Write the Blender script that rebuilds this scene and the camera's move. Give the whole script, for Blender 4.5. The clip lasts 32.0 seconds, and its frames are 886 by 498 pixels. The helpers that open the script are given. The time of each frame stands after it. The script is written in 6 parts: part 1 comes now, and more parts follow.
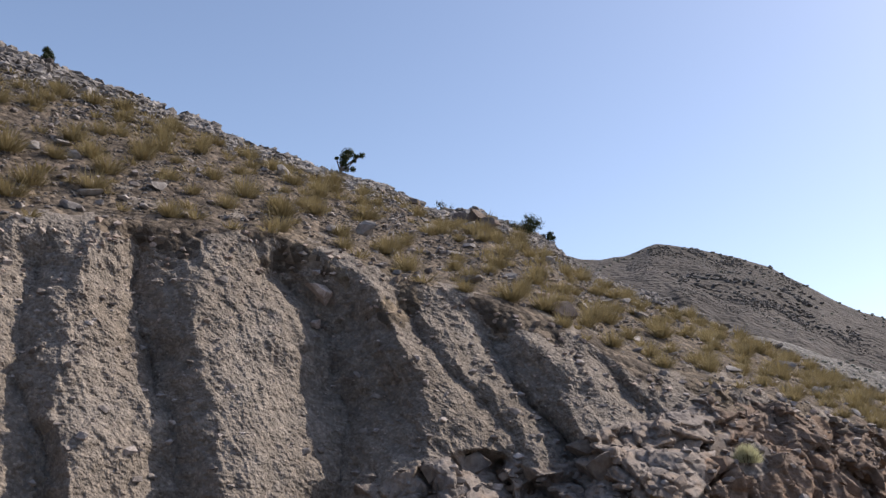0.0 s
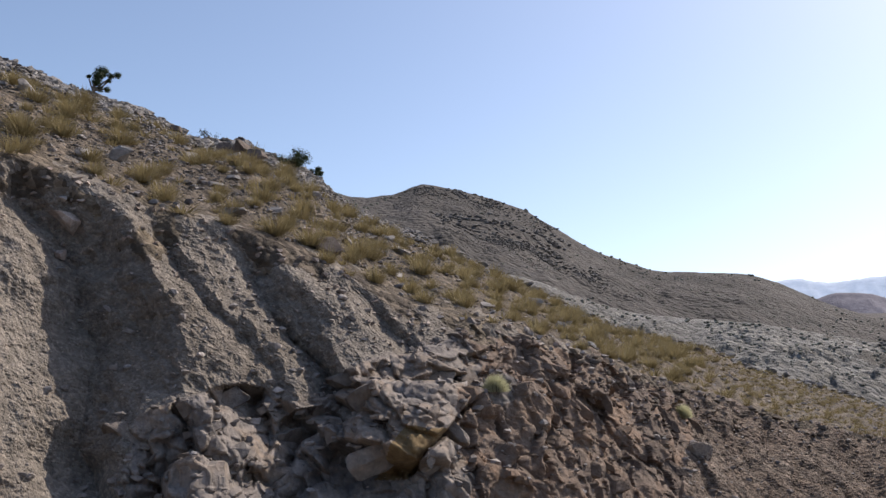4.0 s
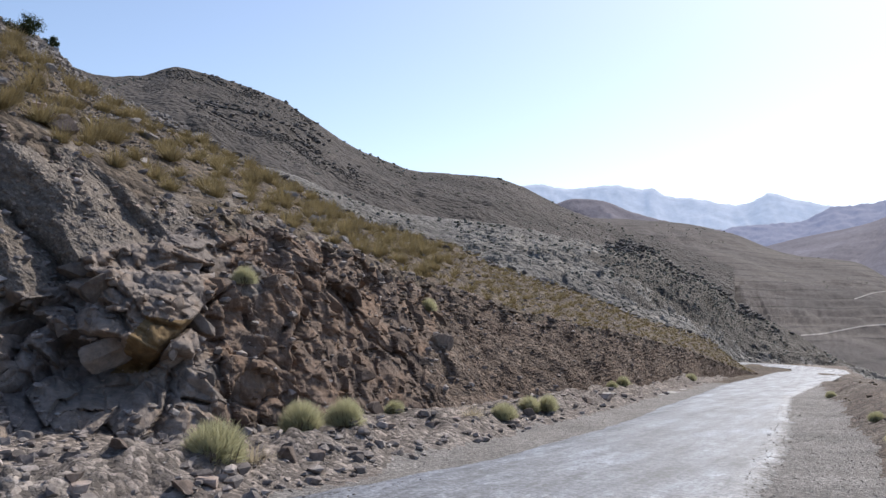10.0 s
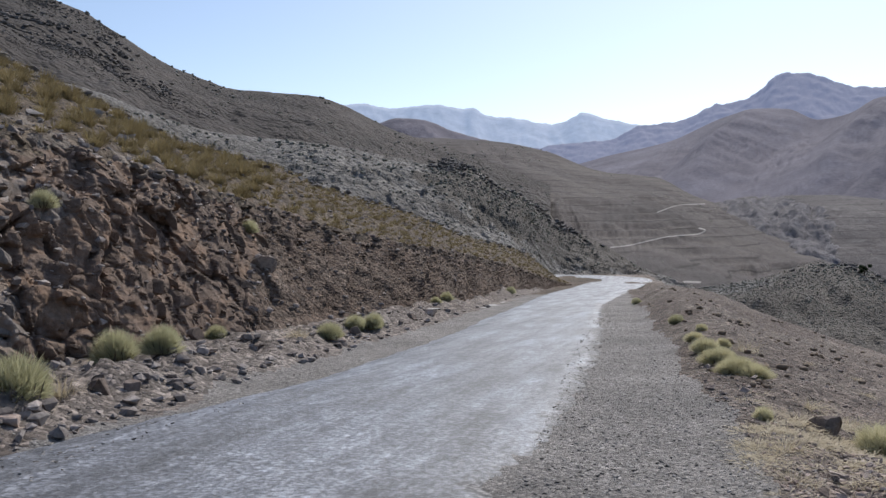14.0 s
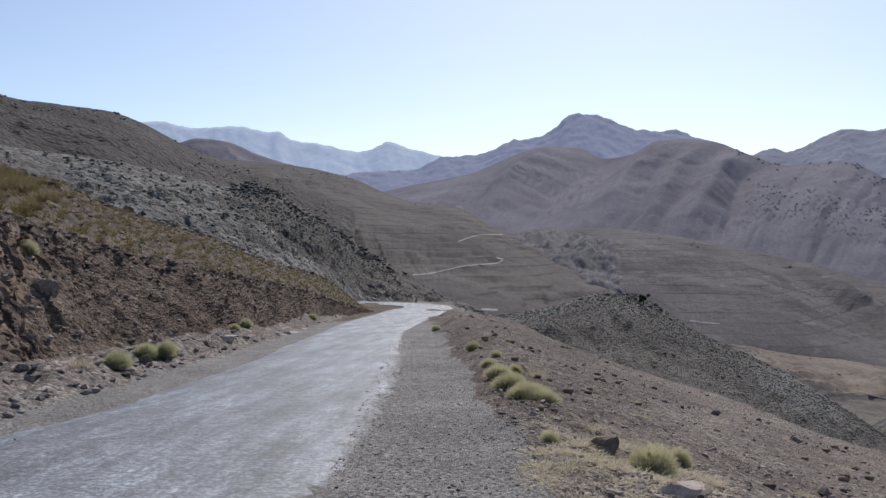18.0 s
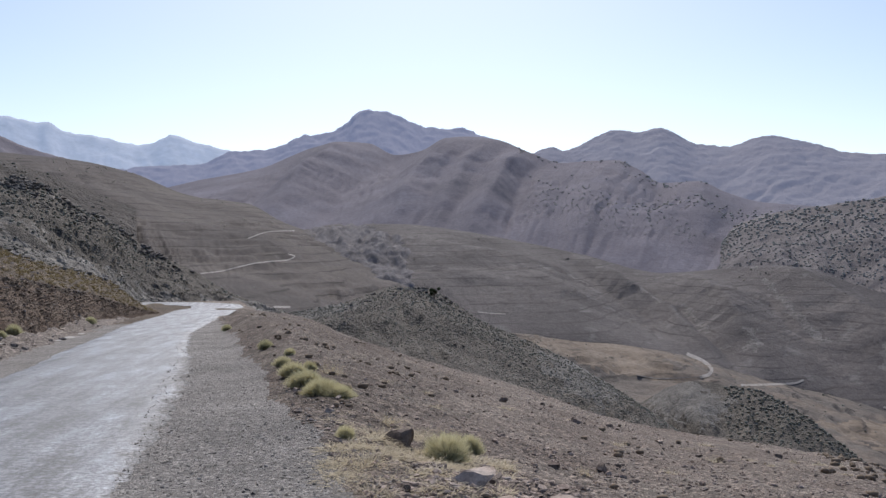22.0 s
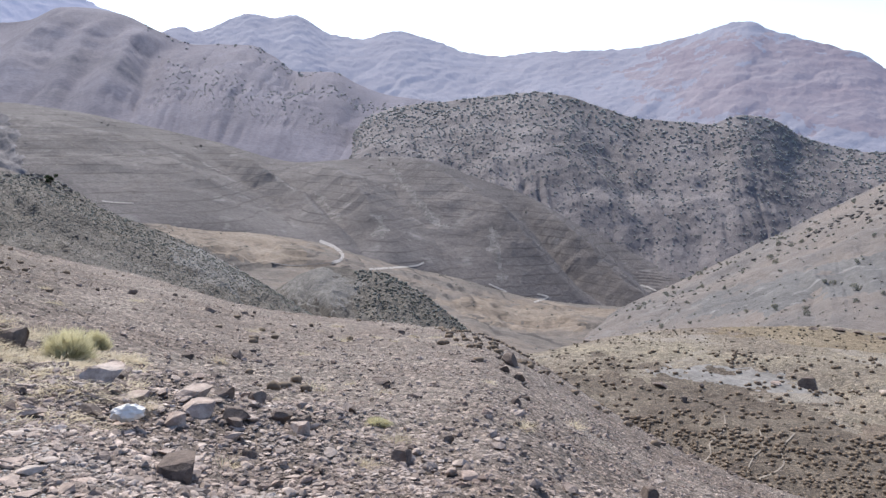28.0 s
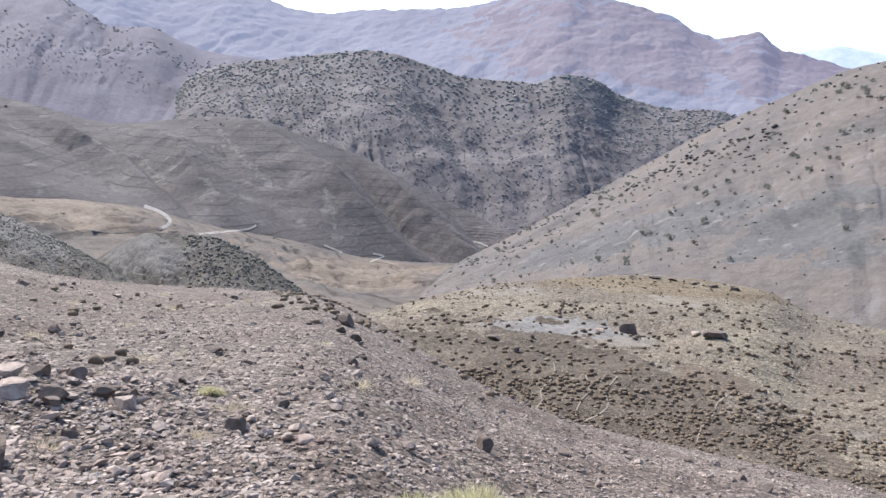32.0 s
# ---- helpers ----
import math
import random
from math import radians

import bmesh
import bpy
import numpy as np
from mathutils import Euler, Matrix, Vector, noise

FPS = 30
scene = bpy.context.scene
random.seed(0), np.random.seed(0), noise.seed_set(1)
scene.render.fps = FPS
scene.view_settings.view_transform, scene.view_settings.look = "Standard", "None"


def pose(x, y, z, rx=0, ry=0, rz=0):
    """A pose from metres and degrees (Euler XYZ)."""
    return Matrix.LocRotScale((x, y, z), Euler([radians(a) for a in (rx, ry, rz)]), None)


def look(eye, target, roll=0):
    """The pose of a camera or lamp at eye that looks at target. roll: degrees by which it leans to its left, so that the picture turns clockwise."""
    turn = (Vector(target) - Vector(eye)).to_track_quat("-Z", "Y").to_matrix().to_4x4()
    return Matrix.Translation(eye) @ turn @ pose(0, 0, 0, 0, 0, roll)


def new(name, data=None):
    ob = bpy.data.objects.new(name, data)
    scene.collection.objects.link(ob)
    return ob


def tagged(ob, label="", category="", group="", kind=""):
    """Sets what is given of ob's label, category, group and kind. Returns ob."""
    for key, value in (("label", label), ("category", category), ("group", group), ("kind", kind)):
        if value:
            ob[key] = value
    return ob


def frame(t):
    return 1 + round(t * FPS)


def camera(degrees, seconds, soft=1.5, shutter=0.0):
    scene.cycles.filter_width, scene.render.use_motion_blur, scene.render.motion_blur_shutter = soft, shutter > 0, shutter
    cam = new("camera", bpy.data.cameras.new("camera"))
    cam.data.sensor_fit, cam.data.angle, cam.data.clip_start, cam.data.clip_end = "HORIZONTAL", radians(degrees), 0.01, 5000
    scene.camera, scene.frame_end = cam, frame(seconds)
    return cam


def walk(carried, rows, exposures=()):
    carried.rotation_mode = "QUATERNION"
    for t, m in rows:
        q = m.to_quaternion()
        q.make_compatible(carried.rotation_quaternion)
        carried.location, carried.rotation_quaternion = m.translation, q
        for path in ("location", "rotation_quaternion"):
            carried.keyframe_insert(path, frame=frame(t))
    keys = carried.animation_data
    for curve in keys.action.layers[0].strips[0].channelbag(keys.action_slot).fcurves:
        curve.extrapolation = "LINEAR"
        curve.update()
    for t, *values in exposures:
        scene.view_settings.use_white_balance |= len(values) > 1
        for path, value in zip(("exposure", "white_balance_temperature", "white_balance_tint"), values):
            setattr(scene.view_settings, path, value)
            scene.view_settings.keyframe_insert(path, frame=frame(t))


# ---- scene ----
cam = camera(53.46, 32.0, soft=1.45)
# seconds, x, y, z, heading to the right of +y, tilt up, lean (degrees)
PATH = [
    (0, 0.00, -0.28, 1.69, -58.61, 14.35, -1.65), (0.5, 0.01, -0.28, 1.69, -56.05, 13.48, -1.07), (1, 0.02, -0.26, 1.69, -53.97, 12.36, -0.70),
    (1.5, 0.03, -0.23, 1.69, -52.18, 11.80, -0.37), (2, 0.03, -0.22, 1.69, -49.57, 11.64, -0.19), (2.5, 0.03, -0.22, 1.70, -47.67, 11.45, -0.14),
    (3, 0.01, -0.24, 1.70, -45.86, 11.41, -0.19), (3.5, -0.00, -0.23, 1.69, -44.39, 10.97, -0.15), (5.5, -0.05, -0.17, 1.67, -39.88, 8.83, -0.30),
    (6, -0.04, -0.15, 1.68, -38.80, 8.03, -0.46), (6.5, -0.03, -0.14, 1.68, -37.48, 7.20, -0.56), (7, -0.02, -0.13, 1.68, -36.10, 6.52, -0.39),
    (7.5, -0.02, -0.11, 1.68, -34.71, 6.01, -0.18), (8, -0.02, -0.09, 1.68, -33.18, 5.60, -0.01), (8.5, -0.01, -0.08, 1.67, -31.67, 5.19, -0.13),
    (9, -0.01, -0.08, 1.66, -30.09, 4.74, -0.21), (9.5, -0.01, -0.08, 1.66, -28.70, 4.29, -0.57), (10, -0.02, -0.07, 1.65, -27.34, 3.71, -0.39),
    (10.5, -0.02, -0.04, 1.65, -26.21, 2.97, 0.14), (11, -0.04, -0.02, 1.64, -24.88, 2.09, 0.10), (11.5, -0.04, -0.01, 1.64, -23.32, 1.36, 0.08),
    (12, -0.04, 0.01, 1.63, -21.88, 0.44, 0.13), (12.5, -0.04, 0.04, 1.63, -20.42, -0.35, 0.65), (13, -0.05, 0.07, 1.63, -18.96, -0.89, 0.97),
    (13.5, -0.06, 0.11, 1.62, -17.52, -1.24, 1.12), (14, -0.05, 0.11, 1.62, -16.01, -1.54, 1.03), (14.5, -0.05, 0.10, 1.61, -14.47, -1.64, 1.13),
    (16.5, -0.01, 0.09, 1.63, -7.84, -0.78, 0.31), (17, -0.01, 0.09, 1.63, -6.17, -0.40, 0.06), (17.5, -0.01, 0.09, 1.64, -4.67, -0.07, 0.21),
    (18, 0.00, 0.09, 1.63, -3.28, 0.09, -0.13), (18.5, 0.01, 0.11, 1.63, -2.03, 0.18, 0.15), (19, 0.01, 0.11, 1.63, -0.71, 0.16, 0.38),
    (19.5, 0.01, 0.12, 1.62, 0.83, 0.06, 0.11), (20, -0.00, 0.12, 1.63, 2.79, -0.07, 0.16), (20.5, 0.00, 0.13, 1.63, 4.54, -0.08, 0.42),
    (21, 0.00, 0.13, 1.63, 6.25, -0.08, 0.04), (21.5, -0.00, 0.13, 1.63, 7.99, -0.15, 0.53), (22, -0.01, 0.13, 1.63, 10.18, -0.24, 0.62),
    (22.5, -0.01, 0.15, 1.63, 12.46, -0.40, 0.63), (23, -0.01, 0.16, 1.64, 14.80, -0.54, 0.82), (23.5, -0.01, 0.15, 1.64, 17.13, -0.76, 0.75),
    (24, -0.02, 0.15, 1.64, 19.16, -1.00, 0.86), (24.5, -0.02, 0.15, 1.64, 21.05, -1.49, 0.54), (25, -0.01, 0.17, 1.63, 23.01, -2.11, 0.75),
    (25.5, -0.00, 0.19, 1.62, 25.38, -2.72, 0.51), (26, 0.01, 0.20, 1.62, 27.41, -3.43, -0.49), (26.5, 0.02, 0.23, 1.60, 29.20, -4.47, -0.68),
    (28.5, 0.02, 0.22, 1.60, 34.92, -8.19, -1.11), (29, 0.03, 0.23, 1.59, 36.15, -8.86, -1.09), (29.5, 0.05, 0.24, 1.59, 37.46, -9.37, -0.95),
    (30, 0.06, 0.24, 1.59, 38.72, -9.60, -1.03), (30.5, 0.07, 0.25, 1.59, 39.93, -9.66, -0.90), (31, 0.07, 0.24, 1.59, 41.34, -9.66, -0.95),
    (31.5, 0.08, 0.25, 1.59, 42.95, -9.77, -0.97), (32, 0.08, 0.25, 1.59, 44.53, -9.82, -0.94),
]
EXPOSURES = [(0, 0.48, 6900, 14), (3, 0.43, 6900, 13), (5.5, 0.32, 6900, 12), (8, 0.36, 6750, 12), (13, 0.05, 6520, 10), (16.5, -0.17, 6450, 11), (20, -0.22, 6450, 11), (23, -0.05, 6550, 12), (26, 0.12, 6520, 11), (29, 0.88, 6420, 11), (32, 0.9, 6420, 11)]
walk(cam, [(t, pose(x, y, z, 90 + tilt, 0, -head) @ pose(0, 0, 0, 0, 0, -lean)) for t, x, y, z, head, tilt, lean in PATH], EXPOSURES)

# ---- light ----
SUN_AZ, SUN_EL = 9.0, 45.0
world = bpy.data.worlds.new("sky")
scene.world = world
world.use_nodes = True
wn = world.node_tree
wn.nodes.clear()
sky = wn.nodes.new("ShaderNodeTexSky")
sky.sky_type = "NISHITA"
sky.sun_disc = False
sky.sun_elevation, sky.sun_rotation = radians(SUN_EL), radians(SUN_AZ)
sky.altitude, sky.air_density, sky.dust_density, sky.ozone_density = 1800, 1.0, 3.8, 1.0
bg = wn.nodes.new("ShaderNodeBackground")
bg.inputs["Strength"].default_value = 0.15
wo = wn.nodes.new("ShaderNodeOutputWorld")
wn.links.new(sky.outputs[0], bg.inputs["Color"])
wn.links.new(bg.outputs[0], wo.inputs["Surface"])

sun = new("sun", bpy.data.lights.new("sun", "SUN"))
sun.data.energy, sun.data.angle, sun.data.color = 3.75, radians(0.53), (1.0, 0.95, 0.88)
a, e = radians(SUN_AZ), radians(SUN_EL)
sun.matrix_world = look((0, 0, 60), (-math.sin(a) * math.cos(e), -math.cos(a) * math.cos(e), 60 - math.sin(e)))


# ---- materials ----
def nodes_of(name):
    m = bpy.data.materials.new(name)
    m.use_nodes = True
    t = m.node_tree
    return m, t, t.nodes["Principled BSDF"]


def node(t, kind, **values):
    n = t.nodes.new(kind)
    for k, v in values.items():
        n.inputs[k.replace("_", " ")].default_value = v
    return n


def ramp(t, fac, stops):
    n = t.nodes.new("ShaderNodeValToRGB")
    el = n.color_ramp.elements
    while len(el) < len(stops):
        el.new(0.5)
    for i, (p, c) in enumerate(stops):
        el[i].position, el[i].color = p, (*c, 1)
    t.links.new(fac, n.inputs[0])
    return n.outputs[0]


def mix(t, fac, a, b, how="MIX"):
    n = t.nodes.new("ShaderNodeMix")
    n.data_type, n.blend_type = "RGBA", how
    for sock, v in ((n.inputs[0], fac), (n.inputs[6], a), (n.inputs[7], b)):
        if isinstance(v, (int, float)):
            sock.default_value = v
        elif isinstance(v, tuple):
            sock.default_value = (*v, 1)
        else:
            t.links.new(v, sock)
    return n.outputs[2]


def earth(name, stops, scale, fine, bump=0.5, fine_bump=0.6, rough=0.95, speck=None, band=None, haze_glow=None, vary=0.0, scar=None, lines=None, vary_ob=0.0, grit=(0.62, 1.3)):
    """Ground, scree or rock: broad colour patches, finer grain, stones and relief; scale and fine in metres. Far ranges
    also emit a tint in place of haze.
    """
    m, t, p = nodes_of(name)
    pos = t.nodes.new("ShaderNodeNewGeometry").outputs["Position"]
    big = node(t, "ShaderNodeTexNoise", Scale=1 / scale, Detail=6, Roughness=0.6)
    small = node(t, "ShaderNodeTexNoise", Scale=1 / fine, Detail=5, Roughness=0.7)
    for n in (big, small):
        t.links.new(pos, n.inputs["Vector"])
    col = ramp(t, big.outputs[0], stops)
    grain = ramp(t, small.outputs[0], [(0.3, (grit[0],) * 3), (0.7, (grit[1],) * 3)])
    col = mix(t, 1.0, col, grain, "MULTIPLY")
    if band:
        lay = node(t, "ShaderNodeMapping")
        lay.inputs["Scale"].default_value = (0.12, 0.12, 1.0)
        lay.inputs["Rotation"].default_value = (0.1, 0.12, 0)
        t.links.new(pos, lay.inputs[0])
        bn = node(t, "ShaderNodeTexNoise", Scale=1 / band[0], Detail=4, Roughness=0.65)
        t.links.new(lay.outputs[0], bn.inputs["Vector"])
        k = ramp(t, bn.outputs[0], [(0.42, (0, 0, 0)), (0.6, (1, 1, 1))])
        col = mix(t, k, col, mix(t, 0.6, col, band[1]))
    if speck:
        v = node(t, "ShaderNodeTexVoronoi", Scale=1 / speck[0])
        t.links.new(pos, v.inputs["Vector"])
        shade = t.nodes.new("ShaderNodeSeparateColor")
        t.links.new(v.outputs["Color"], shade.inputs[0])
        k = ramp(t, shade.outputs[0], [(0.0, (0.42, 0.41, 0.4)), (0.65, (1.0, 0.98, 0.96)), (1.0, (2.0, 1.95, 1.9))])
        col = mix(t, speck[1], col, mix(t, 1.0, col, k, "MULTIPLY"))
    if scar:
        lay = node(t, "ShaderNodeMapping")
        lay.inputs["Scale"].default_value = (1.0, 1.0, 0.22)
        t.links.new(pos, lay.inputs[0])
        sn = node(t, "ShaderNodeTexNoise", Scale=1 / scar[0], Detail=5, Roughness=0.6)
        t.links.new(lay.outputs[0], sn.inputs["Vector"])
        col = mix(t, ramp(t, sn.outputs[0], [(0.59, (0, 0, 0)), (0.67, (0.7, 0.7, 0.7))]), col, scar[1])
    if lines:
        wave = node(t, "ShaderNodeTexNoise", Scale=1 / 70, Detail=4, Roughness=0.55)
        t.links.new(pos, wave.inputs["Vector"])
        height = t.nodes.new("ShaderNodeSeparateXYZ")
        t.links.new(pos, height.inputs[0])
        level = t.nodes.new("ShaderNodeMath")
        level.operation = "MULTIPLY_ADD"
        level.inputs[1].default_value = 5.0
        t.links.new(wave.outputs[0], level.inputs[0])
        t.links.new(height.outputs[2], level.inputs[2])
        step = t.nodes.new("ShaderNodeMath")
        step.operation = "DIVIDE"
        step.inputs[1].default_value = lines[0]
        t.links.new(level.outputs[0], step.inputs[0])
        saw = t.nodes.new("ShaderNodeMath")
        saw.operation = "FRACT"
        t.links.new(step.outputs[0], saw.inputs[0])
        k = ramp(t, saw.outputs[0], [(0.0, (0, 0, 0)), (0.04, (1, 1, 1)), (0.12, (1, 1, 1)), (0.17, (0, 0, 0))])
        spot = node(t, "ShaderNodeTexNoise", Scale=1 / 38, Detail=5, Roughness=0.7)
        t.links.new(pos, spot.inputs["Vector"])
        k = mix(t, 1.0, k, ramp(t, spot.outputs[0], [(0.38, (0, 0, 0)), (0.52, (0.85, 0.85, 0.85))]), "MULTIPLY")
        col = mix(t, k, col, lines[1])
    if vary_ob:
        rnd = t.nodes.new("ShaderNodeObjectInfo").outputs["Random"]
        col = mix(t, vary_ob, col, mix(t, 1.0, col, ramp(t, rnd, [(0.0, (0.5, 0.48, 0.46)), (0.6, (0.95, 0.93, 0.9)), (1.0, (1.35, 1.3, 1.26))]), "MULTIPLY"))
    if vary:
        isl = t.nodes.new("ShaderNodeNewGeometry").outputs["Random Per Island"]
        col = mix(t, vary, col, mix(t, 1.0, col, ramp(t, isl, [(0.0, (0.3, 0.28, 0.27)), (0.6, (0.95, 0.93, 0.9)), (1.0, (1.7, 1.65, 1.6))]), "MULTIPLY"))
    t.links.new(col, p.inputs["Base Color"])
    p.inputs["Roughness"].default_value = rough
    p.inputs["Specular IOR Level"].default_value = 0.25
    b1 = node(t, "ShaderNodeBump", Strength=bump, Distance=fine * 0.5)
    t.links.new(small.outputs[0], b1.inputs["Height"])
    if speck:
        b0 = node(t, "ShaderNodeBump", Strength=0.9, Distance=speck[0] * 0.6)
        b0.invert = True
        t.links.new(v.outputs["Distance"], b0.inputs["Height"])
        t.links.new(b0.outputs[0], b1.inputs["Normal"])
    tiny = node(t, "ShaderNodeTexNoise", Scale=5 / fine, Detail=4, Roughness=0.7)
    t.links.new(pos, tiny.inputs["Vector"])
    b2 = node(t, "ShaderNodeBump", Strength=fine_bump, Distance=fine * 0.12)
    t.links.new(tiny.outputs[0], b2.inputs["Height"])
    t.links.new(b1.outputs[0], b2.inputs["Normal"])
    t.links.new(b2.outputs[0], p.inputs["Normal"])
    # emitted tint that imitates the air's haze over distant rock
    if haze_glow:
        p.inputs["Emission Color"].default_value = (*haze_glow[0], 1)
        p.inputs["Emission Strength"].default_value = haze_glow[1]
    return m


def leafy(name, dark, light, rough=0.7, through_light=0.25):
    m, t, p = nodes_of(name)
    g = t.nodes.new("ShaderNodeNewGeometry")
    o = t.nodes.new("ShaderNodeObjectInfo")
    add = t.nodes.new("ShaderNodeMath")
    add.operation = "MULTIPLY_ADD"
    t.links.new(g.outputs["Random Per Island"], add.inputs[0])
    add.inputs[1].default_value = 0.65
    half = t.nodes.new("ShaderNodeMath")
    half.operation = "MULTIPLY"
    t.links.new(o.outputs["Random"], half.inputs[0])
    half.inputs[1].default_value = 0.35
    t.links.new(half.outputs[0], add.inputs[2])
    t.links.new(ramp(t, add.outputs[0], [(0.05, dark), (0.95, light)]), p.inputs["Base Color"])
    p.inputs["Roughness"].default_value = rough
    p.inputs["Specular IOR Level"].default_value = 0.2
    p.inputs["Subsurface Weight"].default_value = 0.0
    p.inputs["Transmission Weight"].default_value = 0.0
    if through_light:
        tr = t.nodes.new("ShaderNodeBsdfTranslucent")
        t.links.new(p.inputs["Base Color"].links[0].from_socket, tr.inputs["Color"])
        ms = t.nodes.new("ShaderNodeMixShader")
        ms.inputs[0].default_value = through_light
        t.links.new(p.outputs[0], ms.inputs[1])
        t.links.new(tr.outputs[0], ms.inputs[2])
        t.links.new(ms.outputs[0], t.nodes["Material Output"].inputs["Surface"])
    return m


M_BANK = earth("bank_earth", [(0.3, (0.1754, 0.1452, 0.117)), (0.5, (0.2141, 0.1822, 0.1521)), (0.7, (0.2451, 0.2156, 0.1863))], 3.0, 0.22, 0.5, 0.9, speck=(0.05, 0.35))
M_ROCK = earth("bank_rock", [(0.3, (0.1472, 0.1302, 0.1215)), (0.48, (0.2357, 0.2051, 0.1831)), (0.62, (0.2453, 0.1944, 0.1545)), (0.75, (0.3135, 0.288, 0.2733))], 0.9, 0.16, 0.8, 0.9, vary_ob=0.5)
M_ROCK_BROWN = earth("brown_rock", [(0.3, (0.1227, 0.09135, 0.07229)), (0.48, (0.1832, 0.1372, 0.1075)), (0.62, (0.2143, 0.1438, 0.09945)), (0.75, (0.2885, 0.2343, 0.1941))], 0.9, 0.16, 0.8, 0.9, vary_ob=0.4)
M_OCHRE = earth("ochre_rock", [(0.3, (0.1526, 0.09792, 0.04536)), (0.6, (0.2203, 0.1526, 0.07776)), (0.8, (0.1836, 0.1469, 0.1102))], 0.5, 0.15, 0.6, 0.7)
M_RED = earth("red_earth", [(0.3, (0.118, 0.083, 0.062)), (0.5, (0.152, 0.112, 0.086)), (0.7, (0.195, 0.152, 0.12))], 1.2, 0.2, 1.0, 1.0, speck=(0.12, 0.6))
M_SLOPE = earth("stony_slope", [(0.3, (0.09172, 0.07213, 0.05686)), (0.5, (0.1251, 0.09936, 0.07581)), (0.7, (0.1592, 0.126, 0.08906))], 5.0, 0.4, 0.6, 0.9, speck=(0.16, 0.7))
M_GROUND = earth("stony_ground", [(0.3, (0.1373, 0.1067, 0.08742)), (0.5, (0.1982, 0.1656, 0.1423)), (0.7, (0.249, 0.2165, 0.185))], 3.5, 0.25, 0.6, 0.9, speck=(0.055, 0.85))
# coarser stones, with the shade among them painted in as darker colour
M_GROUND_SHADED = earth("shaded_stony_ground", [(0.3, (0.112, 0.086, 0.07)), (0.5, (0.155, 0.128, 0.109)), (0.7, (0.2, 0.172, 0.146))], 3.0, 0.25, 0.8, 0.9, speck=(0.09, 0.9))
M_SPUR = earth("straw_spur", [(0.3, (0.17, 0.135, 0.108)), (0.5, (0.21, 0.178, 0.138)), (0.7, (0.265, 0.232, 0.17))], 9.0, 0.5, 0.6, 0.9, speck=(0.12, 0.6), scar=(5.0, (0.29, 0.26, 0.22)))
M_GULLY = earth("brown_gully_side", [(0.3, (0.1, 0.078, 0.0608)), (0.5, (0.132, 0.1069, 0.08208)), (0.7, (0.168, 0.1404, 0.1079))], 4.0, 0.4, 0.6, 0.9, speck=(0.1, 0.6))
M_OCHREGRASS = earth("ochre_dry_turf", [(0.3, (0.17, 0.128, 0.083)), (0.5, (0.21, 0.168, 0.112)), (0.7, (0.255, 0.212, 0.15))], 5.0, 0.4, 0.6, 0.9, speck=(0.1, 0.5))
M_RUSTY = earth("rusty_earth", [(0.3, (0.14, 0.11, 0.083)), (0.7, (0.195, 0.155, 0.118))], 3.0, 0.3, 0.5, 0.8, speck=(0.1, 0.4))
M_GRAVEL = earth("grey_gravel", [(0.3, (0.1914, 0.1813, 0.1705)), (0.5, (0.2424, 0.2291, 0.2156)), (0.7, (0.3004, 0.2861, 0.2684))], 2.0, 0.09, 0.9, 0.9, speck=(0.032, 0.6))
M_VERGE = earth("verge_rubble_ground", [(0.3, (0.1673, 0.1414, 0.1257)), (0.5, (0.2245, 0.1953, 0.174)), (0.7, (0.2761, 0.2469, 0.2223))], 1.6, 0.14, 0.9, 0.9, speck=(0.08, 0.9))
M_PALEPATCH = earth("pale_clay", [(0.3, (0.18, 0.167, 0.151)), (0.7, (0.243, 0.23, 0.214))], 3.0, 0.4, 0.4, 0.5)
M_GREYHILL = earth("grey_scree", [(0.3, (0.12, 0.112, 0.104)), (0.5, (0.172, 0.162, 0.148)), (0.7, (0.25, 0.238, 0.222))], 25, 2.5, 0.6, 0.7, speck=(1.0, 0.35))
M_DARKHILL = earth("dark_hill", [(0.3, (0.04216, 0.03723, 0.03448)), (0.5, (0.068, 0.05912, 0.05366)), (0.7, (0.0952, 0.08364, 0.07628))], 45, 4.0, 0.5, 0.6, grit=(0.78, 1.2), speck=(2.5, 0.3))
M_BROWN = earth("brown_terraces", [(0.3, (0.07437, 0.06472, 0.06145)), (0.5, (0.09758, 0.0832, 0.07777)), (0.7, (0.1238, 0.1064, 0.09548))], 60, 2.5, 0.5, 0.5, grit=(0.76, 1.2), lines=(4.6, (0.04, 0.035, 0.032)))
M_SPURBROWN = earth("grey_brown_spur", [(0.3, (0.09, 0.081, 0.0801)), (0.5, (0.117, 0.1044, 0.1026)), (0.7, (0.1485, 0.1341, 0.1287))], 45, 2.2, 0.6, 0.5, grit=(0.74, 1.22), lines=(4.2, (0.072, 0.064, 0.061)), scar=(16, (0.19, 0.178, 0.172)))
M_VALLEY = earth("valley_fields", [(0.3, (0.105, 0.094, 0.0861)), (0.5, (0.142, 0.122, 0.106)), (0.7, (0.189, 0.151, 0.121))], 40, 2.5, 0.5, 0.5, grit=(0.78, 1.2), lines=(3.4, (0.055, 0.048, 0.043)))
M_TANHILL = earth("tan_hill", [(0.28, (0.1, 0.092, 0.09)), (0.42, (0.14, 0.126, 0.118)), (0.58, (0.165, 0.142, 0.127)), (0.74, (0.185, 0.155, 0.138))], 30, 2.5, 0.5, 0.6, grit=(0.8, 1.18), scar=(9, (0.2, 0.188, 0.18)))
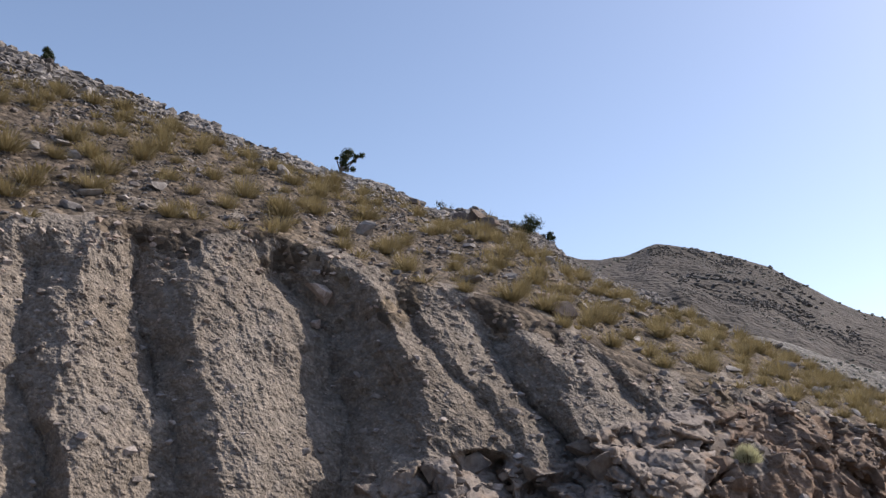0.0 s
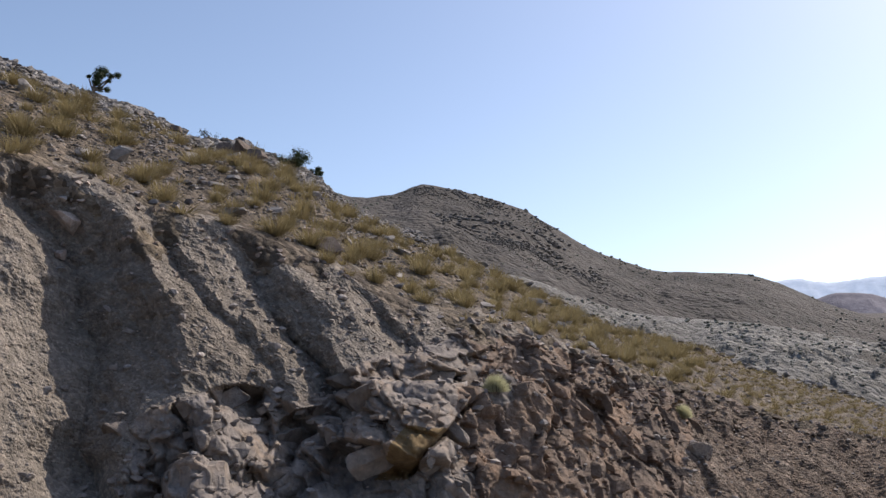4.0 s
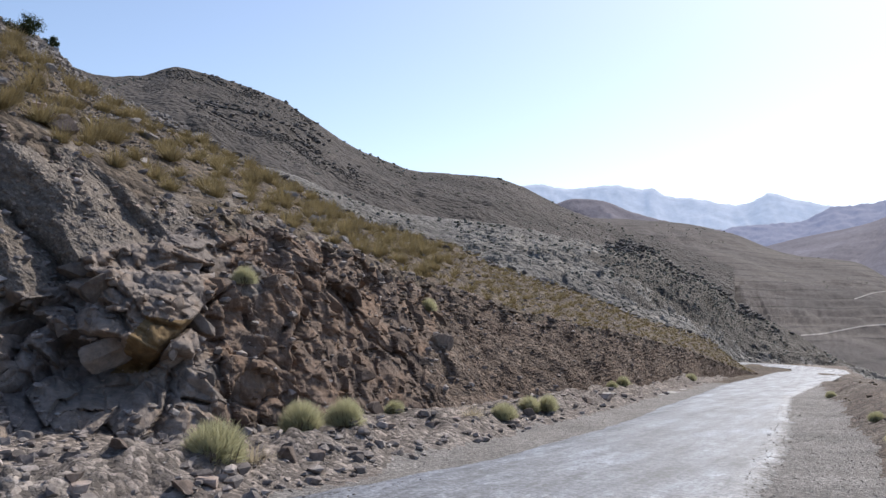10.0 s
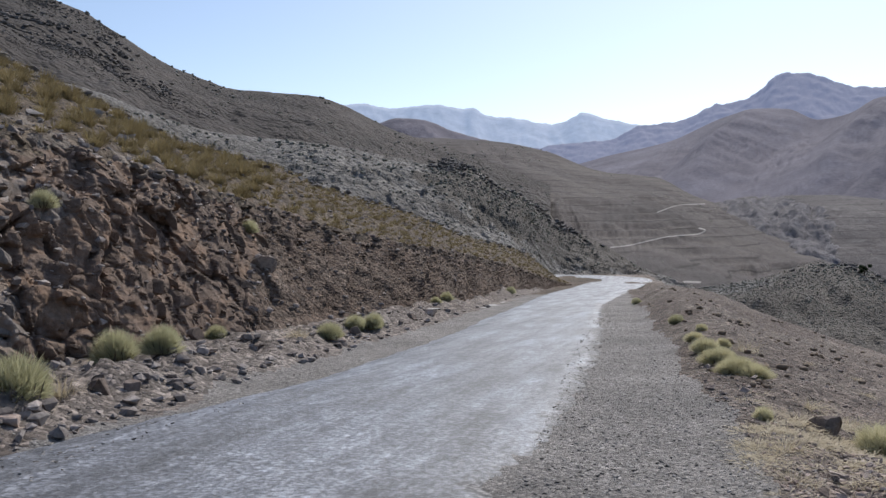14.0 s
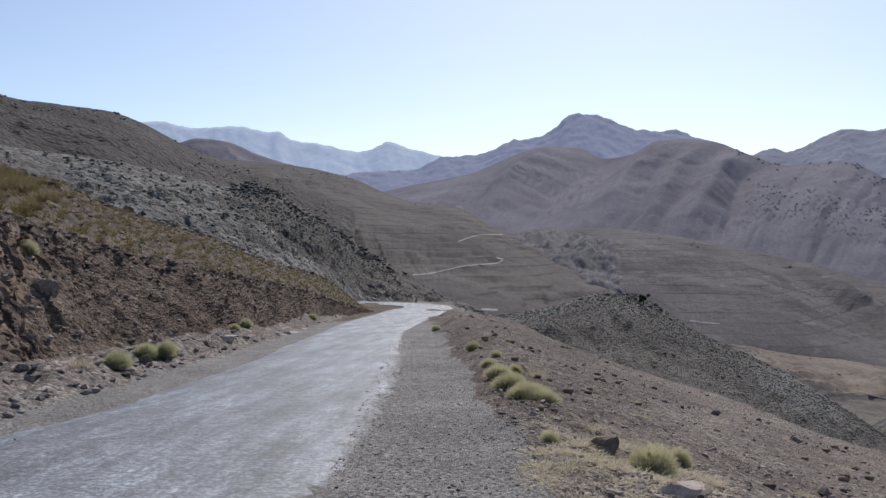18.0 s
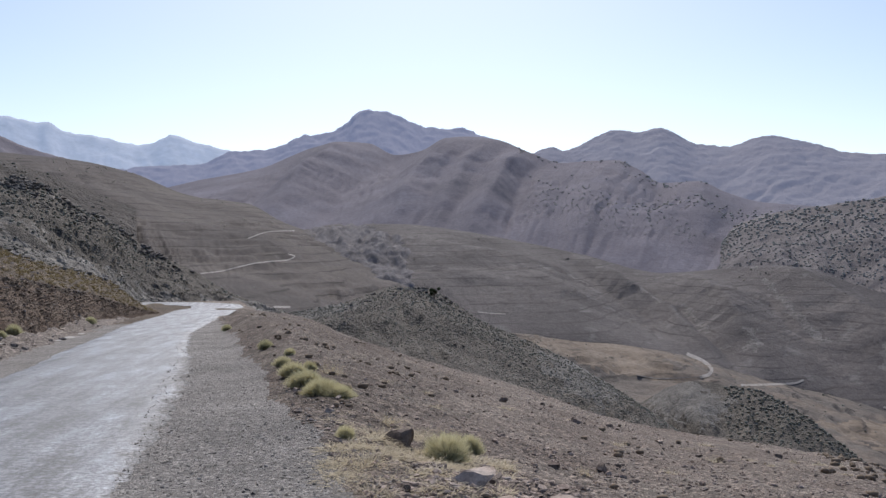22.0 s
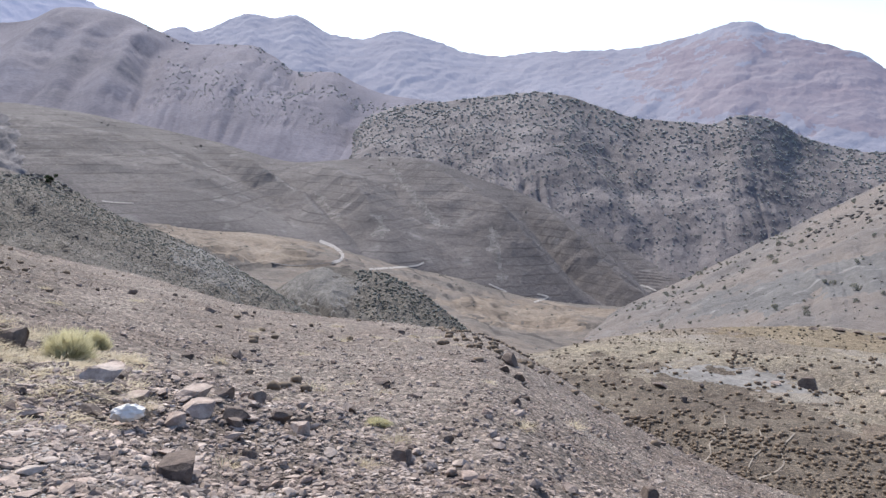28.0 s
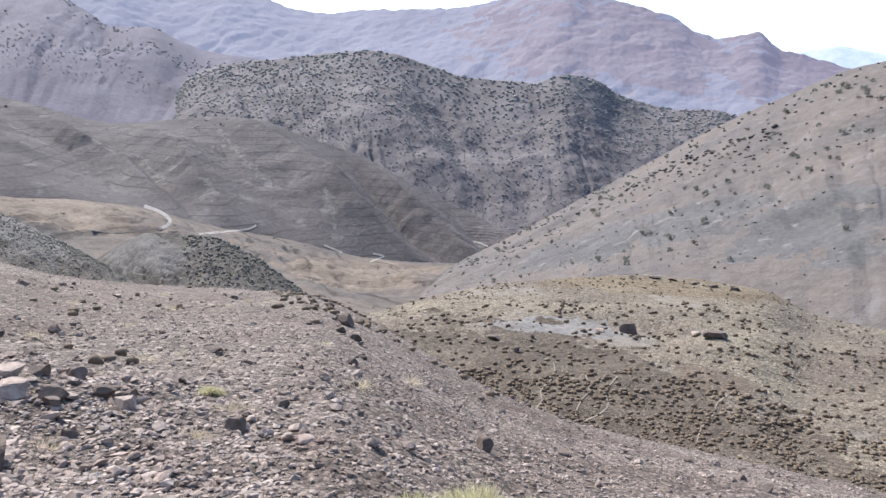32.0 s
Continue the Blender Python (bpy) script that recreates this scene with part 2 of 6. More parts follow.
M_KNOLL = earth("dark_knoll", [(0.3, (0.08395, 0.07568, 0.06618)), (0.5, (0.1109, 0.09944, 0.08606)), (0.7, (0.139, 0.125, 0.1091))], 14, 0.7, 0.6, 0.8, speck=(0.35, 0.35))
M_GREYKNOLL = earth("bare_grey_scree", [(0.3, (0.12, 0.112, 0.103)), (0.5, (0.155, 0.146, 0.135)), (0.7, (0.19, 0.18, 0.167))], 6, 0.6, 0.5, 0.7, speck=(0.3, 0.2), scar=(3.0, (0.21, 0.2, 0.188)))
M_GREYSLOPE = earth("bare_grey_slope", [(0.3, (0.09936, 0.09568, 0.09421)), (0.5, (0.1251, 0.1207, 0.1178)), (0.7, (0.1546, 0.1494, 0.1457))], 12, 1.2, 0.6, 0.6, grit=(0.72, 1.22), scar=(5, (0.25, 0.243, 0.236)))
M_SCRUBHILL = earth("scrub_hill", [(0.3, (0.1167, 0.1047, 0.1067)), (0.5, (0.153, 0.1374, 0.1383)), (0.7, (0.1994, 0.1808, 0.181))], 60, 4.0, 0.5, 0.4, grit=(0.78, 1.2))
# brown slopes whose base colour is shifted to blue-purple to suggest haze
M_FOLDED_HAZE = earth("folded_mountain", [(0.3, (0.1211, 0.1132, 0.1371)), (0.5, (0.1552, 0.1432, 0.1722)), (0.7, (0.1938, 0.1832, 0.2175))], 120, 5.0, 0.5, 0.4, grit=(0.78, 1.2))
# both wall materials emit blue as a substitute for haze
M_FAR_RED = earth("hazed_mountain_wall", [(0.3, (0.09, 0.078, 0.08)), (0.5, (0.112, 0.098, 0.098)), (0.7, (0.135, 0.122, 0.122))], 260, 30, 0.3, 0.3, band=(60.0, (0.15, 0.14, 0.145)), haze_glow=((0.37, 0.44, 0.7), 0.265), grit=(0.92, 1.08))
M_FAR_RED_ROCK = earth("hazed_red_rock", [(0.3, (0.092, 0.066, 0.068)), (0.5, (0.11, 0.084, 0.085)), (0.7, (0.125, 0.106, 0.105))], 200, 30, 0.4, 0.3, band=(60.0, (0.165, 0.145, 0.142)), haze_glow=((0.4, 0.41, 0.63), 0.22), grit=(0.9, 1.1))
# the peak's blue is painted haze, mostly by emission
M_FAR_BLUE = earth("hazed_blue_mountain", [(0.3, (0.096, 0.088, 0.096)), (0.7, (0.128, 0.116, 0.12))], 300, 40, 0.2, 0.2, grit=(0.92, 1.08), haze_glow=((0.37, 0.47, 0.82), 0.31))
# farthest ranges: haze put in as a pale-blue colour and strong emission
M_PALE_HAZE = earth("pale_range", [(0.3, (0.2, 0.2, 0.22)), (0.7, (0.22, 0.22, 0.24))], 400, 60, 0.08, 0.05, haze_glow=((0.45, 0.6, 0.88), 0.5))
M_FIELD = earth("tan_field", [(0.3, (0.15, 0.118, 0.092)), (0.5, (0.185, 0.148, 0.115)), (0.7, (0.225, 0.186, 0.148))], 25, 2.0, 0.4, 0.5, lines=(3.0, (0.1, 0.082, 0.066)))
M_SLOPESTONE = earth("grey_slope_stone", [(0.3, (0.13, 0.12, 0.115)), (0.5, (0.2, 0.185, 0.175)), (0.7, (0.3, 0.285, 0.27))], 0.6, 0.1, 0.5, 0.6, vary=0.7)
M_RUBBLE = earth("dark_rubble", [(0.3, (0.1765, 0.1521, 0.1398)), (0.5, (0.2674, 0.2367, 0.2179)), (0.7, (0.3636, 0.3347, 0.3151))], 0.5, 0.08, 0.5, 0.6, vary=0.6)
M_STONE = earth("loose_stone", [(0.3, (0.2628, 0.1994, 0.1674)), (0.5, (0.3503, 0.287, 0.248)), (0.7, (0.4184, 0.3649, 0.3249))], 0.5, 0.08, 0.5, 0.6, vary=0.5)
M_TUFT = leafy("dry_tussock", (0.17, 0.135, 0.068), (0.35, 0.285, 0.15), through_light=0.35)
M_TUFT_BROWN = leafy("brown_tussock", (0.13, 0.1, 0.055), (0.26, 0.205, 0.115), through_light=0.35)
M_BROOM = leafy("green_broom", (0.36, 0.35, 0.21), (0.6, 0.58, 0.38), through_light=0.6)
M_BROOM_DRY = leafy("pale_broom", (0.46, 0.43, 0.26), (0.68, 0.64, 0.43), through_light=0.6)
M_LEAF = leafy("juniper_leaf", (0.02, 0.03, 0.014), (0.05, 0.07, 0.03))
M_SCRUB = leafy("scrub_leaf", (0.2, 0.198, 0.165), (0.33, 0.325, 0.275), through_light=0.4)
# the scrub's leaf colour, paled for bushes seen through haze
M_HAZED_SCRUB = leafy("hazed_scrub_leaf", (0.34, 0.34, 0.325), (0.46, 0.457, 0.435), through_light=0.4)
M_THORN = leafy("thorn_cushion", (0.15, 0.122, 0.09), (0.25, 0.21, 0.155), through_light=0.4)
M_THORN_DARK = leafy("dark_thorn_cushion", (0.2, 0.15, 0.105), (0.33, 0.26, 0.19), through_light=0.35)
M_SCAR = earth("pale_eroded_rock", [(0.3, (0.108, 0.099, 0.096)), (0.5, (0.152, 0.141, 0.136)), (0.7, (0.205, 0.192, 0.185))], 8, 2.0, 0.9, 0.8)
M_CLIFF = earth("grey_cliff", [(0.3, (0.108, 0.1, 0.104)), (0.5, (0.15, 0.14, 0.144)), (0.7, (0.21, 0.197, 0.2))], 14, 2.5, 0.6, 0.6, grit=(0.78, 1.2))


def asphalt():
    m, t, p = nodes_of("worn_asphalt")
    pos = t.nodes.new("ShaderNodeNewGeometry").outputs["Position"]
    big = node(t, "ShaderNodeTexNoise", Scale=0.5, Detail=6, Roughness=0.65)
    st = t.nodes.new("ShaderNodeMapping")
    st.inputs["Rotation"].default_value = (0, 0, radians(-5.3))
    st.inputs["Scale"].default_value = (1.0, 0.14, 1.0)
    t.links.new(pos, st.inputs[0])
    streak = node(t, "ShaderNodeTexNoise", Scale=1.8, Detail=7, Roughness=0.72)
    t.links.new(st.outputs[0], streak.inputs["Vector"])
    fine = node(t, "ShaderNodeTexNoise", Scale=19, Detail=3, Roughness=0.65)
    for n in (big, fine):
        t.links.new(pos, n.inputs["Vector"])
    grit = node(t, "ShaderNodeTexNoise", Scale=5, Detail=8, Roughness=0.8)
    t.links.new(pos, grit.inputs["Vector"])
    col = ramp(t, big.outputs[0], [(0.35, (0.096, 0.1, 0.11)), (0.65, (0.138, 0.144, 0.158))])
    col = mix(t, 0.8, col, ramp(t, streak.outputs[0], [(0.38, (0.45, 0.45, 0.46)), (0.52, (1.0, 1.0, 1.0)), (0.64, (2.0, 2.0, 2.0))]), "MULTIPLY")
    col = mix(t, 1.0, col, ramp(t, grit.outputs[0], [(0.36, (0.4, 0.4, 0.4)), (0.64, (1.7, 1.7, 1.7))]), "MULTIPLY")
    col = mix(t, 0.7, col, ramp(t, fine.outputs[0], [(0.4, (0.3, 0.3, 0.3)), (0.5, (0.95, 0.95, 0.95)), (0.6, (2.1, 2.1, 2.1))]), "MULTIPLY")
    # crumbled, gravel-strewn margins: distance across the road, with a ragged border
    across = t.nodes.new("ShaderNodeAttribute")
    across.attribute_name = "from_edge"
    ragged = node(t, "ShaderNodeTexNoise", Scale=1.6, Detail=8, Roughness=0.75)
    t.links.new(pos, ragged.inputs["Vector"])
    worn = t.nodes.new("ShaderNodeMath")
    worn.operation = "MULTIPLY_ADD"
    t.links.new(ragged.outputs[0], worn.inputs[0])
    worn.inputs[1].default_value = 1.25
    t.links.new(across.outputs["Fac"], worn.inputs[2])
    k = t.nodes.new("ShaderNodeMapRange")
    k.inputs["From Min"].default_value, k.inputs["From Max"].default_value = 0.35, 0.6
    t.links.new(worn.outputs[0], k.inputs["Value"])
    loose = ramp(t, fine.outputs[0], [(0.38, (0.05, 0.048, 0.046)), (0.5, (0.135, 0.129, 0.123)), (0.62, (0.34, 0.325, 0.31))])
    col = mix(t, k.outputs[0], col, loose)
    t.links.new(col, p.inputs["Base Color"])
    gloss = ramp(t, streak.outputs[0], [(0.35, (0.6, 0.6, 0.6)), (0.65, (0.36, 0.36, 0.36))])
    t.links.new(mix(t, k.outputs[0], gloss, (0.9, 0.9, 0.9)), p.inputs["Roughness"])
    p.inputs["Specular IOR Level"].default_value = 0.6
    b0 = node(t, "ShaderNodeBump", Strength=0.5, Distance=0.03)
    t.links.new(grit.outputs[0], b0.inputs["Height"])
    b = node(t, "ShaderNodeBump", Strength=0.6, Distance=0.015)
    t.links.new(fine.outputs[0], b.inputs["Height"])
    t.links.new(b0.outputs[0], b.inputs["Normal"])
    t.links.new(b.outputs[0], p.inputs["Normal"])
    return m


M_ROAD = asphalt()

# ---- noise and grids ----
rng = np.random.default_rng(7)
PERM = np.tile(rng.permutation(256), 3)
GRAD = rng.normal(size=(256, 3))
GRAD /= np.linalg.norm(GRAD, axis=1)[:, None]


def gnoise(p):
    """Gradient noise, about -0.7 to 0.7, at points of shape (..., 3)."""
    i = np.floor(p).astype(np.int64)
    f = p - i
    u = f * f * f * (f * (f * 6 - 15) + 10)
    i &= 255
    out = 0.0
    for dx in (0, 1):
        for dy in (0, 1):
            for dz in (0, 1):
                h = PERM[PERM[PERM[(i[..., 0] + dx) & 255] + ((i[..., 1] + dy) & 255)] + ((i[..., 2] + dz) & 255)]
                g = GRAD[h]
                d = g[..., 0] * (f[..., 0] - dx) + g[..., 1] * (f[..., 1] - dy) + g[..., 2] * (f[..., 2] - dz)
                w = (u[..., 0] if dx else 1 - u[..., 0]) * (u[..., 1] if dy else 1 - u[..., 1]) * (u[..., 2] if dz else 1 - u[..., 2])
                out = out + d * w
    return out


def fbm(p, size, octaves=4, gain=0.5, ridged=False):
    out, amp, q = 0.0, 1.0, p / size
    for k in range(octaves):
        n = gnoise(q + 17.3 * k)
        out = out + amp * ((0.35 - np.abs(n)) * 1.6 if ridged else n)
        amp, q = amp * gain, q * 2.03
    return out


def cells(p, size):
    """Blocks: for each point its block's random numbers, the offset from its middle, and the gap to the next block."""
    q = p / size
    base = np.floor(q).astype(np.int64)
    d1 = np.full(q.shape[:-1], 9.0)
    d2 = d1.copy()
    rnd = np.zeros(q.shape)
    off = np.zeros(q.shape)
    for dx in (-1, 0, 1):
        for dy in (-1, 0, 1):
            for dz in (-1, 0, 1):
                c = base + (dx, dy, dz)
                h = PERM[PERM[PERM[c[..., 0] & 255] + (c[..., 1] & 255)] + (c[..., 2] & 255)]
                jit = (GRAD[h] * 0.5 + 0.5)
                o = q - (c + jit)
                d = np.sqrt((o * o).sum(-1))
                near = d < d1
                d2 = np.where(near, d1, np.minimum(d2, d))
                d1 = np.where(near, d, d1)
                rnd = np.where(near[..., None], GRAD[(h + 91) & 255], rnd)
                off = np.where(near[..., None], o, off)
    return rnd, off * size, d2 - d1


def curve(pairs, x):
    """A smooth curve through (x, y) pairs that does not overshoot."""
    xs, ys = np.array([q[0] for q in pairs], float), np.array([q[1] for q in pairs], float)
    h, d = np.diff(xs), np.diff(ys) / np.diff(xs)
    m = np.zeros(len(xs))
    m[0], m[-1] = d[0], d[-1]
    for i in range(1, len(xs) - 1):
        if d[i - 1] * d[i] > 0:
            w1, w2 = 2 * h[i] + h[i - 1], h[i] + 2 * h[i - 1]
            m[i] = (w1 + w2) / (w1 / d[i - 1] + w2 / d[i])
    x = np.clip(x, xs[0], xs[-1])
    i = np.clip(np.searchsorted(xs, x) - 1, 0, len(h) - 1)
    t = (x - xs[i]) / h[i]
    return ys[i] * (1 + 2 * t) * (1 - t) ** 2 + h[i] * m[i] * t * (1 - t) ** 2 + ys[i + 1] * t * t * (3 - 2 * t) + h[i] * m[i + 1] * t * t * (t - 1)


def smooth(x, lo, hi):
    t = np.clip((x - lo) / (hi - lo), 0, 1)
    return t * t * (3 - 2 * t)


def tan_deg(x):
    return np.tan(np.radians(x))


def polar(az, r, z):
    a = np.radians(az)
    return np.stack([r * np.sin(a), r * np.cos(a), z], -1)


def sheet(name, pts, mat, zone=None, mats=(), wrap=False):
    """A mesh over a grid of points (rows, columns, 3)."""
    nr, nc = pts.shape[:2]
    idx = np.arange(nr * nc).reshape(nr, nc)
    if wrap:
        idx = np.concatenate([idx, idx[:, :1]], 1)
    q = np.stack([idx[:-1, :-1], idx[:-1, 1:], idx[1:, 1:], idx[1:, :-1]], -1).reshape(-1, 4)[:, ::-1]
    me = bpy.data.meshes.new(name)
    me.vertices.add(nr * nc)
    me.vertices.foreach_set("co", np.ascontiguousarray(pts.reshape(-1, 3), dtype=np.float32).ravel())
    me.loops.add(q.size)
    me.loops.foreach_set("vertex_index", q.ravel().astype(np.int32))
    me.polygons.add(len(q))
    me.polygons.foreach_set("loop_start", np.arange(0, q.size, 4, dtype=np.int32))
    me.materials.append(mat)
    for m in mats:
        me.materials.append(m)
    if zone is not None:
        me.polygons.foreach_set("material_index", zone[:nr - 1, :q.shape[0] // (nr - 1)].ravel().astype(np.int32))
    me.polygons.foreach_set("use_smooth", np.ones(len(q), dtype=bool))
    me.update()
    me.validate()
    return new(name, me)


EYE = 1.65          # the standing eye above the gravel at the origin
ROAD_TURN = 5.3     # the road leaves this many degrees left of +y
FALL = 0.0533       # and falls by this much per metre


def along_lat(x, y):
    c, s = math.cos(radians(ROAD_TURN)), math.sin(radians(ROAD_TURN))
    return -x * s + y * c, x * c + y * s


def from_road(along, lat):
    c, s = math.cos(radians(ROAD_TURN)), math.sin(radians(ROAD_TURN))
    return -along * s + lat * c, along * c + lat * s


SURFACES = {}

# ---- the ground: road bed, verge and the slope that falls away from it ----
# (heading, depression of the brow) and (heading, distance of the brow) of the falling slope
BROW = [(-6, -3.95), (-1.6, -4.15), (0.9, -4.6), (3.5, -5.68), (7.1, -6.93), (10.1, -7.95), (14.2, -9.07), (17, -9.92), (20.8, -11.11), (24.4, -11.81),
        (31.8, -12.45), (35.5, -12.9), (38, -13.8), (40.5, -15.0), (43, -16.4), (46, -18.0), (49.1, -19.3), (54.9, -20.9), (60.4, -21.6), (67.4, -22.1), (73, -22.4), (110, -24)]
BROW_R = [(-6, 80), (0, 62), (15, 50), (30, 41), (40, 32), (50, 25), (60, 22), (73, 21), (110, 21)]
FOOT = [(-125, -5), (-90, -5.5), (-66, -5.73), (-54, -6.65), (-47.6, -7.68), (-44.3, -8.14), (-37.5, -7.29), (-30.3, -6.64), (-24.9, -6.25), (-19.4, -5.8), (-14.1, -4.97), (-10.7, -4.42), (-8.1, -4.07), (-6, -4.0)]
FOOT_R = [(-125, 12), (-90, 13), (-66, 14), (-54, 14.2), (-47.6, 13.9), (-44.3, 13.7), (-37.5, 15.6), (-30.3, 19.2), (-24.9, 22.3), (-19.4, 29.5), (-14.1, 45), (-10.7, 66), (-8.1, 93), (-6, 112)]


ROAD_MID = [(-40, -3.3), (6, -3.15), (9, -2.75), (13, -2.38), (24, -2.15), (28, -2.3), (37, -2.3), (57, -1.85), (83, -0.3), (110, 1.1), (122, 2.2), (133, 2.3), (142, -0.2), (149, -5), (154, -12), (157, -22)]
ROAD_WIDE = [(-40, 4.5), (6, 4.5), (9, 4.4), (13, 4.0), (24, 3.8), (28, 3.75), (37, 3.75), (57, 4.9), (83, 6.1), (110, 7), (157, 7)]


def road_right(s):
    return curve(ROAD_MID, np.minimum(s, 133)) + 0.5 * curve(ROAD_WIDE, s)


def ground_height(az, r):
    a = np.radians(az)
    x, y = r * np.sin(a), r * np.cos(a)
    along, lat = along_lat(x, y)
    bed = -FALL * np.clip(along, -60, 128) - 0.028 * np.clip(along - 128, 0, 34) - 0.14 * np.clip(along - 162, 0, 500)
    # right: convex slope that drops off behind its brow
    rc = curve(BROW_R, az)
    k2 = EYE / rc ** 2
    k1 = -tan_deg(curve(BROW, az)) - 2 * np.sqrt(EYE * k2)
    fall = -(k1 * r + k2 * r * np.minimum(r, 2.2 * rc))
    right = bed + (fall - bed) * smooth(lat - np.maximum(road_right(along) + 0.3, 0), 0.7, 2.6)
    # left: verge, then rubble that climbs to the foot of the cut
    fr = curve(FOOT_R, az)
    fz = EYE + fr * tan_deg(curve(FOOT, az))
    r5 = np.minimum(5.2 / np.maximum(np.sin(np.radians(-ROAD_TURN - az)), 0.02), fr - 0.5)
    t = np.clip((r - r5) / (fr - r5), 0, 1)
    foot_along = fr * np.cos(np.radians(az + ROAD_TURN))
    left = bed + ((fz + FALL * foot_along) * t ** 1.4 - 0.4 * smooth(r, fr + 0.5, fr + 5)) * smooth(-az, 8.0, 10.5)
    z = np.where((az < -ROAD_TURN) & (az > -130), left, right)
    behind = np.minimum(smooth(np.abs(az), 95, 128), 1)
    z = z * (1 - behind) + behind * (bed * 0.6 - 0.06 * np.maximum(r - 6, 0))
    return np.maximum(z, -48 - 0.11 * np.minimum(r, 1000))


def ground_sheet():
    az = np.concatenate([np.arange(-180, -62, 2.0), np.arange(-62, -8, 0.3), np.arange(-8, 76, 0.16), np.arange(76, 180, 2.0)])
    r = np.concatenate([[0.0005, 0.4], np.exp(np.arange(math.log(0.9), math.log(110), 0.021)), np.exp(np.arange(math.log(112), math.log(4950), 0.09))])
    A, R = np.meshgrid(az, r)
    Z = ground_height(A, R)
    p = polar(A, R, Z)
    along, lat = along_lat(p[..., 0], p[..., 1])
    wild = smooth(lat, 0.9, 2.4) + smooth(-lat, 4.9, 6.2)
    n1, n2, n3 = fbm(p, 5.0, 3), fbm(p, 1.1, 4, 0.55), fbm(p, 0.22, 3, 0.6)
    far = smooth(R, 10, 60)
    p[..., 2] += wild * (0.12 * n1 * smooth(R, 3, 14) + 0.1 * n2 + 0.035 * n3 + far * 0.5 * fbm(p, 14.0, 3)) + (1 - np.clip(wild, 0, 1)) * 0.012 * n3
    p[..., 2] += 0.2 * np.exp(-((R - 8.3) / 1.2) ** 2) * smooth(A, 7, 11) * (1 - smooth(A, 24, 31)) * (1 + 0.8 * n2)
    p[..., 2] += 0.3 * np.exp(-((lat + 6.6) / 0.8) ** 2) * (1 - smooth(A, -12, -9)) * smooth(A, -75, -60) * (0.7 + 1.2 * n2 + 0.8 * n1)
    wob = 0.5 * fbm(p, 2.5, 3)
    gravel = ((lat > -5.6 + wob) & (lat < 1.15 + wob) & (along < 112)).astype(int)
    scree = np.where((lat < -5.4 + wob) & (A < 0) & (R < 100), 3, 2 * ((R > 60) & (A < -5)))
    # where the ground takes the coarser, shade-darkened colour
    rough = 4 * ((A > -7) & (A < 11 + 9 * fbm(p, 6.0, 3)) & (R > 8.5 + wob) & (R < 100) & (gravel == 0))
    ob = sheet("ground", p, M_GROUND, np.maximum(np.maximum(gravel, scree), rough), (M_GRAVEL, M_SLOPE, M_VERGE, M_GROUND_SHADED), wrap=True)
    tagged(ob, "brown stony ground with gravel verge falling away from the road", "ground", kind="structure")
    SURFACES["ground"] = p
    return ob


ground_sheet()


def road_strip(name, pts, width, mat, lift, rag=0.0, step_across=8):
    """A strip along a plan line of (x, y, z) points, with ragged edges."""
    pts = np.array(pts, float)
    d = np.gradient(pts[:, :2], axis=0)
    d /= np.linalg.norm(d, axis=1)[:, None]
    n = np.stack([d[:, 1], -d[:, 0]], 1)
    s = np.linspace(-0.5, 0.5, step_across + 1)
    g = np.zeros((len(pts), len(s), 3))
    w = np.broadcast_to(np.asarray(width, float), (len(pts),))
    for j, v in enumerate(s):
        off = v * w
        if rag and abs(v) == 0.5:
            off = off + np.sign(v) * rag * (1 + (v > 0)) * fbm(np.stack([pts[:, 0], pts[:, 1], 0 * pts[:, 0] + 5 * v], 1), 0.9, 4, 0.7)
        g[:, j, :2] = pts[:, :2] + n * off[:, None]
        g[:, j, 2] = pts[:, 2] + lift - (0.03 if abs(v) == 0.5 else 0)
    return sheet(name, g, mat)


def main_road():
    t = np.linspace(0, 1, 900)
    s = curve([(0, -40), (0.75, 110), (0.86, 133), (0.93, 147), (1, 157)], t)
    mid, w = curve(ROAD_MID, s), curve(ROAD_WIDE, s)
    x, y = from_road(s, mid)
    ob = road_strip("road", np.stack([x, y, -FALL * np.minimum(s, 128) - 0.028 * np.maximum(s - 128, 0) + 0.1 * smooth(s, 60, 120)], 1), w, M_ROAD, 0.035, 0.12, 14)
    edge = ob.data.attributes.new("from_edge", "FLOAT", "POINT")
    far = np.linspace(-1, 0, 15)[None, :] * w[:, None] - 0.7 * smooth(s, 24, 29)[:, None]
    edge.data.foreach_set("value", far.astype(np.float32).ravel())
    tagged(ob, "narrow worn grey asphalt road with crumbling edges", "road", kind="structure")


main_road()

# ---- the road cut: earth and rock face, then the tussock slope up to its skyline ----
CUT = [(-125, 13.5), (-86.3, 14.2), (-80, 14.75), (-71.9, 15.0), (-67.1, 14.0), (-61.7, 12.44), (-56.1, 11.2), (-50.5, 9.02), (-44.7, 6.62), (-41.3, 5.87), (-37.7, 5.07), (-34.1, 3.68), (-30.4, 2.25),
       (-26.7, 1.18), (-23.1, -0.08), (-19.4, -0.96), (-15.9, -1.64), (-12.4, -2.48), (-9.1, -3.62), (-7.6, -4.0), (-6, -4.2)]
CUT_R = [(-125, 15.5), (-86, 16.5), (-67, 17.6), (-50.5, 18), (-44.7, 18.3), (-37.7, 20), (-30.4, 24.5), (-26.7, 28), (-19.4, 36), (-14, 53), (-10.7, 74), (-9.1, 87), (-7.6, 101), (-6, 116)]
